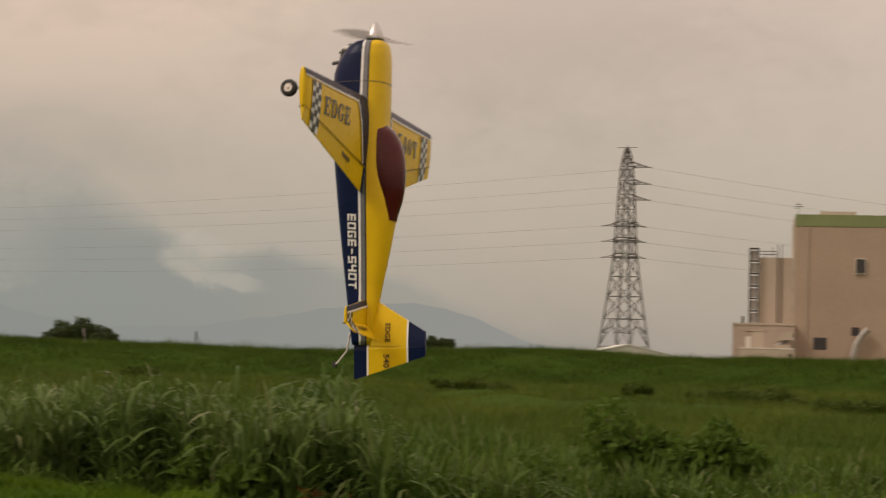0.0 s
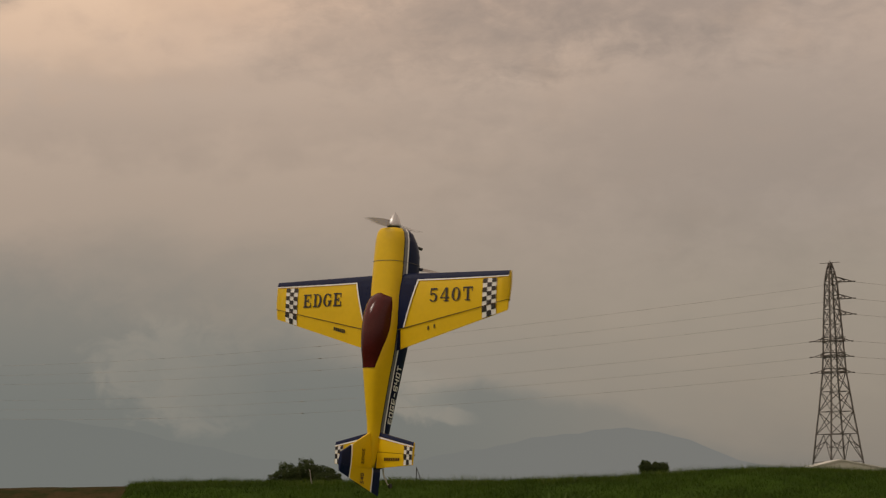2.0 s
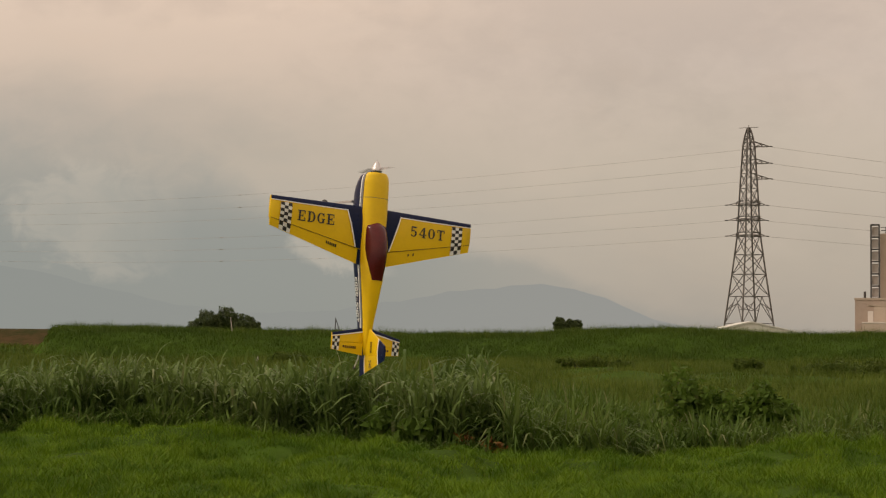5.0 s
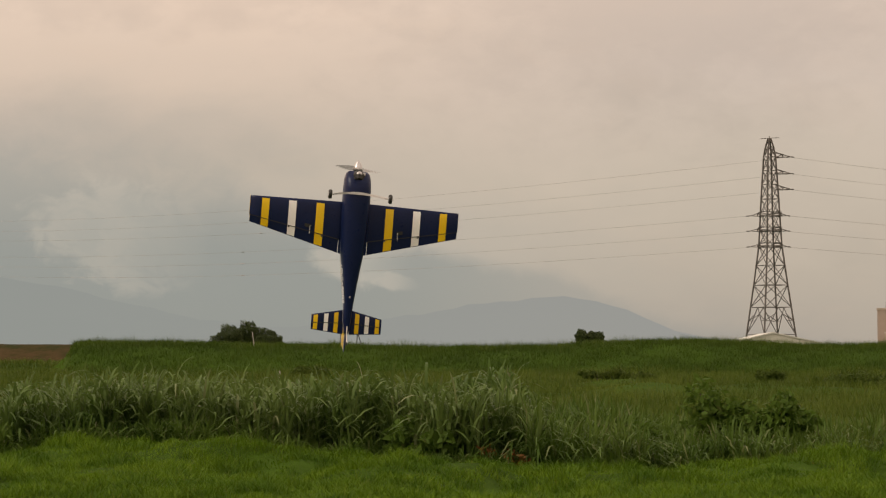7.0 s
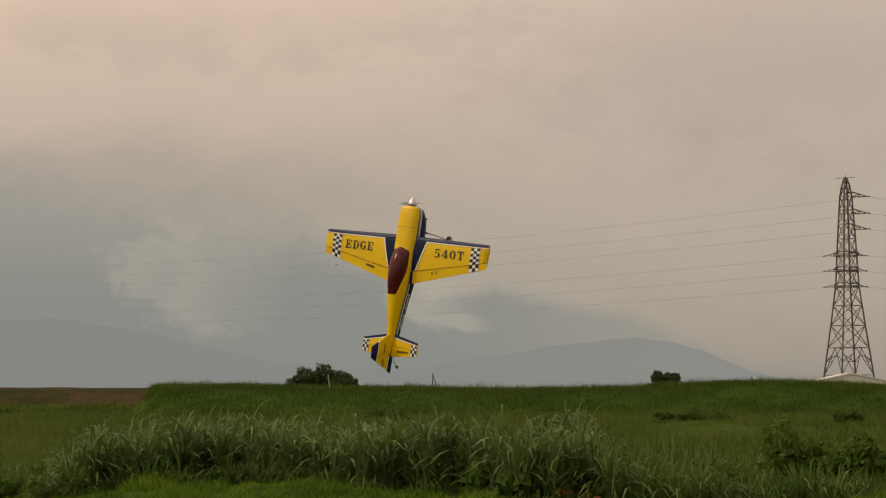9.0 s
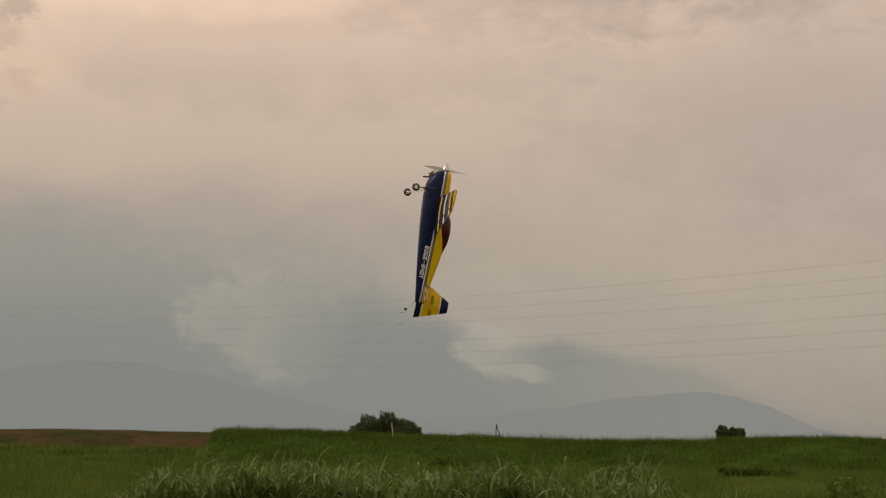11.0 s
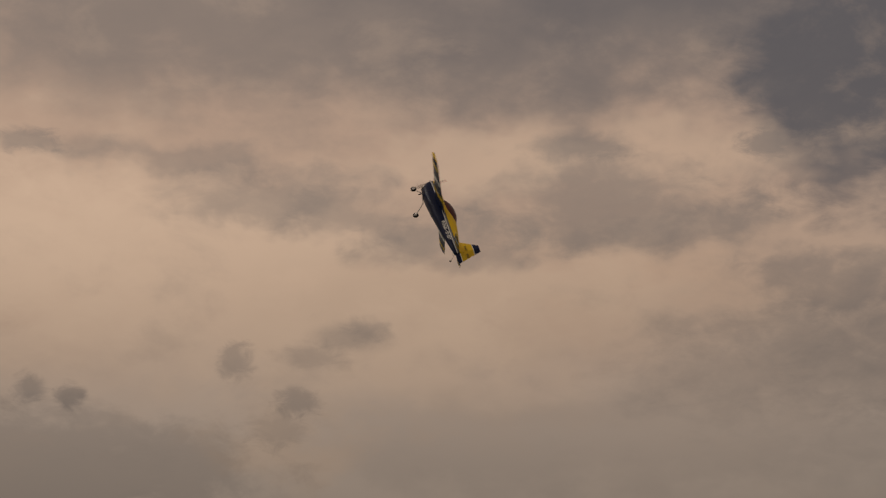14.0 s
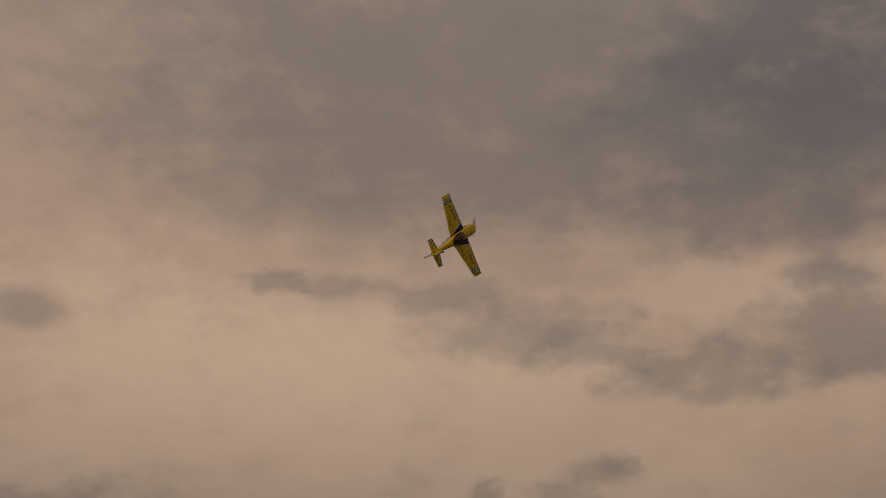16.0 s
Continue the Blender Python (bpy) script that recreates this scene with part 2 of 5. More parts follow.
FILM_YELLOW = surface("yellow_covering_film", (0.78, 0.515, 0.004), 0.38, dark=(0.66, 0.425, 0.004), scale=5, amount=0.3, fine=40, coat=0.05, spec=0.3)
FILM_BLUE = surface("navy_covering_film", (0.0065, 0.0135, 0.053), 0.33, dark=(0.005, 0.010, 0.038), scale=5, amount=0.5, fine=40, spec=0.15)
FILM_WHITE = surface("white_covering_film", (0.84, 0.84, 0.81), 0.35, dark=(0.72, 0.72, 0.69), scale=6, amount=0.3, coat=0.2)
FILM_SILVER = surface("silver_grey_covering_film", (0.20, 0.205, 0.22), 0.35, 0.3, dark=(0.12, 0.125, 0.14), scale=6, amount=0.4)
INK_BROWN = surface("dark_brown_lettering_film", (0.075, 0.032, 0.006), 0.45, scale=6, amount=0.3)
FILM_BLACK = surface("black_covering_film", (0.015, 0.014, 0.014), 0.35, scale=6, amount=0.3, coat=0.2)
CANOPY_RED = surface("dark_red_canopy_plastic", (0.098, 0.012, 0.0115), 0.2, dark=(0.045, 0.006, 0.006), scale=4, amount=0.5, coat=0.08, spec=0.25)
ALU = surface("polished_aluminium", (0.72, 0.71, 0.69), 0.28, 0.9, dark=(0.5, 0.49, 0.48), scale=20, amount=0.4)
SPINNER = surface("brushed_spinner", (0.58, 0.57, 0.555), 0.36, 0.85, dark=(0.30, 0.29, 0.28), scale=30, amount=0.35)
RUBBER = surface("black_rubber", (0.018, 0.017, 0.016), 0.7, dark=(0.05, 0.047, 0.04), scale=30, amount=0.5)
ENGINE = surface("engine_metal", (0.12, 0.115, 0.11), 0.45, 0.7, dark=(0.03, 0.03, 0.03), scale=40, amount=0.6)
BLADE = surface("grey_brown_propeller", (0.22, 0.18, 0.155), 0.4, dark=(0.11, 0.095, 0.085), scale=20, amount=0.5, coat=0.2)


def see_through(m, share):
    """Lets part of the light pass, as for thin whirling blades."""
    tree = m.node_tree
    out = [k for k in tree.nodes if k.type == "OUTPUT_MATERIAL"][0]
    solid = out.inputs[0].links[0].from_socket
    mx, clear = tree.nodes.new("ShaderNodeMixShader"), tree.nodes.new("ShaderNodeBsdfTransparent")
    mx.inputs[0].default_value = share
    tree.links.new(solid, mx.inputs[1])
    tree.links.new(clear.outputs[0], mx.inputs[2])
    tree.links.new(mx.outputs[0], out.inputs[0])


see_through(BLADE, 0.66)
STEEL = surface("weathered_galvanised_steel", (0.16, 0.147, 0.135), 0.6, 0.3, dark=(0.08, 0.072, 0.065), scale=0.4, amount=0.6, fine=3)
WIRE = surface("grey_conductor", (0.36, 0.33, 0.30), 0.6, 0.2, scale=0.2, amount=0.3, fine=2)
RENDER_PINK = surface("beige_pink_render", (0.395, 0.295, 0.222), 0.85, dark=(0.33, 0.245, 0.185), scale=0.12, amount=0.5, bump=0.15, fine=1.5)
RENDER_PALE = surface("pale_grey_render", (0.465, 0.39, 0.312), 0.85, dark=(0.39, 0.325, 0.26), scale=0.15, amount=0.5, bump=0.15, fine=1.5)
RENDER_GREY = surface("greyish_pink_render", (0.40, 0.325, 0.265), 0.85, dark=(0.34, 0.27, 0.22), scale=0.15, amount=0.6, bump=0.15, fine=1.5)
GREEN_BAND = surface("faded_green_band", (0.20, 0.24, 0.10), 0.8, dark=(0.165, 0.195, 0.085), scale=0.2, amount=0.5, fine=1.5)
WINDOW_DARK = surface("dark_window_glass", (0.05, 0.04, 0.037), 0.15, scale=1.0, amount=0.4, coat=0.2)
TRIM_WHITE = surface("off_white_trim", (0.66, 0.61, 0.55), 0.6, scale=0.4, amount=0.3, fine=2)
ROOF_WHITE = surface("white_sheet_roof", (0.56, 0.56, 0.50), 0.5, dark=(0.46, 0.46, 0.41), scale=0.15, amount=0.5, fine=2)
DARK_METAL = surface("dark_grey_metalwork", (0.06, 0.055, 0.05), 0.6, 0.3, scale=0.6, amount=0.5, fine=4)
BARK = surface("grey_brown_bark", (0.09, 0.07, 0.05), 0.9, scale=3, amount=0.6, bump=0.5, fine=12)
POST = surface("weathered_pale_post", (0.42, 0.38, 0.33), 0.7, scale=3, amount=0.5, fine=15)
SOIL = surface("bare_brown_soil", (0.060, 0.040, 0.018), 0.95, dark=(0.026, 0.030, 0.009), scale=0.3, amount=1.0, bump=0.6, fine=1.6, spec=0.03)
MOWN = leafy("mown_grass_blades", (0.055, 0.118, 0.005), (0.138, 0.232, 0.010), (0.16, 0.18, 0.02), 0.3, 0.05, 0.6, 1.1)
FIELD = leafy("rough_meadow_blades", (0.062, 0.100, 0.012), (0.122, 0.162, 0.024), (0.13, 0.14, 0.035), 0.3, 0.06, 0.6, 0.16)
TALL_WEED = leafy("tall_green_weeds", (0.068, 0.122, 0.018), (0.105, 0.165, 0.028), (0.2, 0.22, 0.09), 0.35, 0.10, 0.5, 0.5)
BANK = leafy("bank_grass_blades", (0.040, 0.076, 0.006), (0.062, 0.108, 0.009), (0.09, 0.11, 0.02), 0.3, 0.05, 0.6, 0.1)
REED = leafy("tall_reed_leaves", (0.080, 0.136, 0.027), (0.128, 0.188, 0.046), (0.24, 0.26, 0.12), 0.36, 0.08, 0.45, spec=0.15)
LEAF = leafy("broad_weed_leaves", (0.075, 0.135, 0.017), (0.105, 0.17, 0.022), (0.12, 0.14, 0.04), 0.4, 0.08)
CROWN = leafy("dark_tree_leaves", (0.052, 0.074, 0.024), (0.074, 0.10, 0.032), (0.07, 0.075, 0.03), 0.2, 0.05)
WEEDS = leafy("dull_olive_weeds", (0.072, 0.112, 0.016), (0.098, 0.138, 0.022), (0.11, 0.12, 0.03), 0.4, 0.08)
ORANGE = leafy("withered_orange_leaves", (0.19, 0.085, 0.022), (0.15, 0.075, 0.022), (0.2, 0.12, 0.05), 0.2, 0.1)


# ---------------------------------------------------------------- mesh helpers
def part(name, bm, material, parent=None, label="", smooth=False):
    """Links a bmesh as one mesh object, under a thing or a part."""
    me = bpy.data.meshes.new(name)
    bmesh.ops.recalc_face_normals(bm, faces=bm.faces)
    bm.to_mesh(me)
    bm.free()
    for m in material if isinstance(material, (list, tuple)) else [material]:
        me.materials.append(m)
    if smooth:
        for p in me.polygons:
            p.use_smooth = True
    ob = new(name, me)
    if parent:
        ob.parent = parent
    return tagged(ob, label)


def thing(name, label, category, group="", at=None):
    ob = new(name)
    ob.empty_display_size = 0.2
    if at is not None:
        ob.matrix_basis = at
    return tagged(ob, label, category, group)


def box(bm, lo, hi, mat=0):
    x0, y0, z0 = lo
    x1, y1, z1 = hi
    v = [bm.verts.new(p) for p in ((x0, y0, z0), (x1, y0, z0), (x1, y1, z0), (x0, y1, z0), (x0, y0, z1), (x1, y0, z1), (x1, y1, z1), (x0, y1, z1))]
    for q in ((0, 3, 2, 1), (4, 5, 6, 7), (0, 1, 5, 4), (1, 2, 6, 5), (2, 3, 7, 6), (3, 0, 4, 7)):
        bm.faces.new([v[i] for i in q]).material_index = mat
    return bm


def boxes(*pairs):
    bm = bmesh.new()
    for lo, hi in pairs:
        box(bm, lo, hi)
    return bm


def tube(bm, pts, radii, n=8, caps=True, mat=0):
    """A round bar through the points, with a radius at each."""
    pts = [Vector(p) for p in pts]
    rings = []
    for i, p in enumerate(pts):
        d = (pts[min(i + 1, len(pts) - 1)] - pts[max(i - 1, 0)]).normalized()
        u = d.orthogonal().normalized() if i == 0 else (u - d * u.dot(d)).normalized()
        w = d.cross(u)
        r = radii[i] if isinstance(radii, (list, tuple)) else radii
        rings.append([bm.verts.new(p + (u * math.cos(2 * math.pi * k / n) + w * math.sin(2 * math.pi * k / n)) * r) for k in range(n)])
    for a, b in zip(rings, rings[1:]):
        for k in range(n):
            bm.faces.new((a[k], a[(k + 1) % n], b[(k + 1) % n], b[k])).material_index = mat
    if caps:
        for r in (rings[0][::-1], rings[-1]):
            bm.faces.new(r).material_index = mat
    return bm


def bars(pairs, r, n=4):
    bm = bmesh.new()
    for a, b in pairs:
        tube(bm, (a, b), r, n)
    return bm


def lathe(profile, n=20, axis="y", mat=0):
    """A turned body: (along, radius) pairs about an axis."""
    bm = bmesh.new()
    rings = []
    for s, r in profile:
        ring = []
        for k in range(n):
            c, q = math.cos(2 * math.pi * k / n) * r, math.sin(2 * math.pi * k / n) * r
            ring.append(bm.verts.new({"y": (c, s, q), "x": (s, c, q), "z": (c, q, s)}[axis]))
        rings.append(ring)
    for a, b in zip(rings, rings[1:]):
        for k in range(n):
            bm.faces.new((a[k], a[(k + 1) % n], b[(k + 1) % n], b[k])).material_index = mat
    for r in (rings[0], rings[-1]):
        bm.faces.new(r)
    bmesh.ops.remove_doubles(bm, verts=bm.verts, dist=1e-5)
    return bm


def plain_mesh(name, verts, faces, material):
    """A large mesh from arrays: verts (n, 3), faces (m, 3 or 4)."""
    me = bpy.data.meshes.new(name)
    verts, faces = np.asarray(verts, np.float32), np.asarray(faces, np.int32)
    k = faces.shape[1]
    me.vertices.add(len(verts)), me.loops.add(faces.size), me.polygons.add(len(faces))
    me.vertices.foreach_set("co", verts.ravel())
    me.loops.foreach_set("vertex_index", faces.ravel())
    me.polygons.foreach_set("loop_start", np.arange(len(faces), dtype=np.int32) * k)
    me.update(calc_edges=True)
    me.materials.append(material)
    return new(name, me)


# ---------------------------------------------------------------- land
def bell(v, lo, hi, soft):
    """1 between lo and hi, falling off smoothly over soft."""
    a = np.clip((v - lo + soft) / soft, 0, 1)
    b = np.clip((hi + soft - v) / soft, 0, 1)
    return a * a * (3 - 2 * a) * b * b * (3 - 2 * b)


def bumps(x, y, s, k=0.0):
    return (np.sin(x / s + 1.3 + k) * np.cos(y / s * 1.17 + 0.4 * k) + 0.6 * np.sin(x / s * 2.3 - y / s * 1.9 + k) + 0.4 * np.cos(x / s * 4.1 + y / s * 3.7)) / 2


def lattice(x, y, seed=0):
    """Smooth random heights from -1 to 1, one knot a metre."""
    x, y = np.asarray(x, float), np.asarray(y, float)
    i, j = np.floor(x), np.floor(y)
    u, v = x - i, y - j
    u, v = u * u * (3 - 2 * u), v * v * (3 - 2 * v)

    def knot(a, b):
        q = np.sin(a * 127.1 + b * 311.7 + seed * 74.7) * 43758.5453
        return (q - np.floor(q)) * 2 - 1
    return (knot(i, j) * (1 - u) + knot(i + 1, j) * u) * (1 - v) + (knot(i, j + 1) * (1 - u) + knot(i + 1, j + 1) * u) * v


def mown_edge(x, y):
    """How far the mown strip reaches: the reeds come nearer in its middle."""
    az = np.degrees(np.arctan2(x, np.maximum(y, 1.0)))
    return 35.8 - 1.8 * np.exp(-((az - 2.0) / 8.0) ** 2) + 0.7 * lattice(az * 0.45, 0 * az, 3) + 0.35 * lattice(az * 1.3, 0 * az, 5)


def land(x, y):
    """Height of the ground: mown strip, meadow and the grass bank behind it."""
    x, y = np.asarray(x, float), np.asarray(y, float)
    h = (0.17 * lattice(x * 0.55, y * 0.35, 1) + 0.10 * lattice(x * 1.5, y * 0.9, 2)) * bell(y, 20, 38, 4)
    h = h + 0.15 * bell(y - mown_edge(x, y), -1.8, -0.1, 1.0) * (1 + 0.9 * lattice(x * 0.6, y * 0.2, 6))
    h = h + 0.40 * np.clip((y - 60) / 110, 0, 1) + (0.16 * bumps(x, y, 6.0) + 0.07 * bumps(x, y * 1.6, 2.2, 1.0)) * bell(y, 55, 165, 12)
    h = h + 0.50 * np.exp(-((x - 4.6) / 2.6) ** 2 - ((y - 116) / 5) ** 2) + 0.30 * bell(y + 2.0 * lattice(x * 0.2, 0 * x, 8), 97, 101, 5) * bell(x, 6, 60, 5) * (1 + 0.5 * lattice(x * 0.4, y * 0.1, 5))
    h = h + (0.85 + 0.2 * bumps(x, y, 5.0)) * bell(y, 206, 216, 22) * bell(x, -400, -44, 6)
    crest = 2.70 - 0.25 * np.exp(-((x + 6) / 9) ** 2) + 0.34 * np.exp(-((x - 12.5) / 6.5) ** 2) - 0.13 * np.exp(-((x - 25) / 5) ** 2) + 0.30 * np.exp(-((x + 36) / 8) ** 2) + 0.07 * bumps(x, y * 0.2, 1.9, 3.0)
    return h + (crest - 0.4) * bell(y, 188, 197, 16) * bell(x + 0.206 * y + 0.35 * np.sin(y * 0.9), 1.0, 4000, 2.0)


GROUND = surface("turf_and_soil", (0.04, 0.078, 0.006), 0.95, dark=(0.026, 0.05, 0.005), scale=0.5, amount=0.7, bump=0.3, fine=6, spec=0.05)


def make_ground():
    def axis(*runs):
        out = [np.arange(a, b, s) for a, b, s in runs]
        return np.concatenate(out)
    xs = axis((-4500, -300, 300), (-300, -60, 10), (-60, -25, 1.0), (-25, -12, 0.4), (-12, 12, 0.2), (12, 25, 0.4), (25, 70, 1.0), (70, 300, 10), (300, 4501, 300))
    ys = axis((-4500, -200, 300), (-200, 10, 15), (10, 19, 0.5), (19, 39, 0.17), (39, 60, 0.4), (60, 165, 2.5), (165, 220, 1.0), (220, 400, 15), (400, 4501, 300))
    gx, gy = np.meshgrid(xs, ys)
    v = np.stack([gx, gy, land(gx, gy)], -1).reshape(-1, 3)
    i = np.arange(len(xs) * len(ys)).reshape(len(ys), len(xs))
    f = np.stack([i[:-1, :-1], i[:-1, 1:], i[1:, 1:], i[1:, :-1]], -1).reshape(-1, 4)
    ob = plain_mesh("ground", v, f, GROUND)
    for p in ob.data.polygons:
        p.use_smooth = True
    tagged(ob, "green turf and soil with a raised grass bank", "ground", kind="structure")


make_ground()


def make_soil_bank():
    """A bare earth bank farther off, seen past the end of the grass bank."""
    xs, ys = np.arange(-150, -36, 1.5), np.arange(222, 262, 1.5)
    gx, gy = np.meshgrid(xs, ys)
    h = (3.0 + 0.15 * bumps(gx, gy, 7.0)) * bell(gy, 238, 248, 14) * bell(gx, -140, -46, 8) + 0.3
    v = np.stack([gx, gy, h], -1).reshape(-1, 3)
    i = np.arange(len(xs) * len(ys)).reshape(len(ys), len(xs))
    f = np.stack([i[:-1, :-1], i[:-1, 1:], i[1:, 1:], i[1:, :-1]], -1).reshape(-1, 4)
    tagged(plain_mesh("soil_bank", v, f, SOIL), "bare brown earth bank beyond the meadow", "bank", kind="structure")


make_soil_bank()


def make_mountains():
    """Mountain range at the horizon, its haze painted as a glowing colour."""
    az = np.arange(-60, 60, 0.4)
    el = 0.3 + 1.25 * np.exp(-((az - 0.9) / np.where(az > 0.9, 2.6, 5.6)) ** 2) + 1.8 * np.exp(-((az + 14.5) / 6.0) ** 2) + 0.7 * np.exp(-((az - 34) / 9) ** 2)
    el = el + 0.025 * np.sin(az * 3.1) + 0.018 * np.sin(az * 7.7 + 1)
    rows = []
    for k, (d, s) in enumerate(((3600, 0.0), (3850, 0.55), (4100, 1.0), (4400, 0.3))):
        r = np.radians(az)
        rows.append(np.stack([d * np.sin(r), d * np.cos(r), 1.7 + d * np.tan(np.radians(el)) * s + (-30 if k == 0 else 0)], -1))
    v = np.concatenate(rows)
    i = np.arange(len(v)).reshape(4, len(az))
    f = np.stack([i[:-1, :-1], i[:-1, 1:], i[1:, 1:], i[1:, :-1]], -1).reshape(-1, 4)
    # the grey haze is put into an emission colour; the slopes glow, unlit
    m = bpy.data.materials.new("painted_mountain_haze")
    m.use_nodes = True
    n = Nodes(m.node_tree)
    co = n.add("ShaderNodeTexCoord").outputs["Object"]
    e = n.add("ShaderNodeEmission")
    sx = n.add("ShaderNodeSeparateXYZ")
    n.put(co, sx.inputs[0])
    haze_tone = n.mix(n.step(sx.outputs[0], -900, 350), srgb(142, 145, 140), srgb(150, 149, 144))
    n.put(n.mix(n.math("MULTIPLY", n.noise(co, 0.002, 4), 0.4), haze_tone, srgb(153, 153, 147)), e.inputs[0])
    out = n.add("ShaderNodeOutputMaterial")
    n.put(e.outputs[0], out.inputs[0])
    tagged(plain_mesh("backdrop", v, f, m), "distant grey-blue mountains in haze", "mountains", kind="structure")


make_mountains()


# ---------------------------------------------------------------- grass and reeds
rng = np.random.default_rng(7)


def blades(pos, height, width, bend, segs=2, droop=0.0):
    """Tapered bent blades: arrays of verts and quads."""
    n = len(pos)
    a = rng.uniform(0, 2 * np.pi, n)
    d = np.stack([np.cos(a), np.sin(a), np.zeros(n)], 1)
    b = a + np.pi / 2 + rng.normal(0, 0.5, n)
    w = np.stack([np.cos(b), np.sin(b), np.zeros(n)], 1) * width[:, None] * 0.5
    cols = []
    for k in range(segs + 1):
        s = k / segs
        c = pos + d * (bend * height * s ** 1.8)[:, None]
        c[:, 2] += height * (s - droop * bend * s ** 3)
        t = (1 - 0.25 * s) if s < 0.99 else 0.12
        if segs > 2 and k == 0:
            t = 0.55
        cols += [c - w * t, c + w * t]
    v = np.stack(cols, 1).reshape(-1, 3)
    base = np.arange(n)[:, None] * (2 * (segs + 1))
    f = np.concatenate([base + np.array([[2 * k, 2 * k + 1, 2 * k + 3, 2 * k + 2]]) for k in range(segs)], 0)
    return v, f


def scatter(n, y0, y1, left, right, power=1.0):
    """Places spread over a wedge of land that widens with the distance."""
    y = y0 + (y1 - y0) * rng.uniform(0, 1, n) ** power
    x = y * np.tan(np.radians(rng.uniform(left, right, n)))
    return x, y


def on_land(x, y):
    return np.stack([x, y, land(x, y) - 0.01], 1)


def make_grass():
    # mown strip: short blades in soft cushions
    x, y = scatter(380000, 19.0, 38.5, -19, 14.5, 1.0)
    keep = y < mown_edge(x, y) + 0.5
    x, y = x[keep], y[keep]
    patch = 0.85 + 0.9 * lattice(x * 3.6, y * 2.2, 8) + 0.5 * lattice(x * 1.1, y * 0.6, 9)
    v, f = blades(on_land(x, y), np.clip(0.105 * patch, 0.012, 0.26) * rng.uniform(0.6, 1.4, len(x)), rng.uniform(0.006, 0.013, len(x)), rng.uniform(0.3, 1.3, len(x)))
    tagged(plain_mesh("mown_grass", v, f, MOWN), "short bright green mown grass", "grass", kind="stuff")
    # meadow behind the reeds
    x, y = scatter(240000, 33.5, 176, -17, 15, 1.35)
    keep = y > mown_edge(x, y) + 0.4
    x, y = x[keep], y[keep]
    patch = np.clip(0.75 + 0.55 * bumps(x, y, 3.1, 2.0) + 0.4 * bumps(x, y, 9.0, 5.0) + 0.3 * bumps(x, y, 0.9, 1.0), 0.2, 1.9)
    v, f = blades(on_land(x, y), (0.30 + 0.0012 * (y - 44)) * patch * rng.uniform(0.6, 1.4, len(x)), 0.010 + 0.00024 * y * rng.uniform(0.6, 1.3, len(x)), rng.uniform(0.1, 0.8, len(x)), 1)
    tagged(plain_mesh("meadow_grass", v, f, FIELD), "rough green meadow grass with dry stalks", "grass", kind="stuff")
    x, y = scatter(26000, 168, 226, -19, -11.6)
    v, f = blades(on_land(x, y), 0.4 * np.clip(0.8 + 0.6 * bumps(x, y, 2.6, 2.0), 0.2, 1.6) * rng.uniform(0.6, 1.4, len(x)), rng.uniform(0.04, 0.08, len(x)), rng.uniform(0.2, 0.8, len(x)))
    tagged(plain_mesh("rough_grass", v, f, FIELD), "rough olive grass below the earth bank", "grass", kind="stuff")
    # the bank
    x, y = scatter(190000, 171, 200, -12.6, 15)
    keep = x + 0.206 * y > 0
    x, y = x[keep], y[keep]
    v, f = blades(on_land(x, y), (0.28 + 0.08 * bell(y, 186, 200, 5)) * np.clip(0.8 + 0.5 * bumps(x, y, 2.2, 1.0) + 0.4 * bumps(x, y, 0.6, 3.0), 0.3, 1.9) * rng.uniform(0.5, 1.5, len(x)), rng.uniform(0.02, 0.05, len(x)), rng.uniform(0.2, 0.9, len(x)), 1)
    # longer, paler seed grass along the crest
    x2, y2 = scatter(16000, 184, 199, -12.4, 15)
    keep = (x2 + 0.206 * y2 > 0.5) & (lattice(x2 * 0.5, y2 * 0.5, 4) > -0.15)
    x2, y2 = x2[keep], y2[keep]
    v2, f2 = blades(on_land(x2, y2), rng.uniform(0.3, 0.75, len(x2)) * (1 + 0.35 * lattice(x2 * 0.8, y2 * 0.3, 7)), rng.uniform(0.014, 0.03, len(x2)), rng.uniform(0.2, 0.8, len(x2)), 2)
    tagged(plain_mesh("crest_grass", v2, f2, FIELD), "longer pale green grass along the crest of the bank", "grass", kind="stuff")
    tagged(plain_mesh("bank_grass", v, f, BANK), "dark green grass on the raised bank", "grass", kind="stuff")


make_grass()


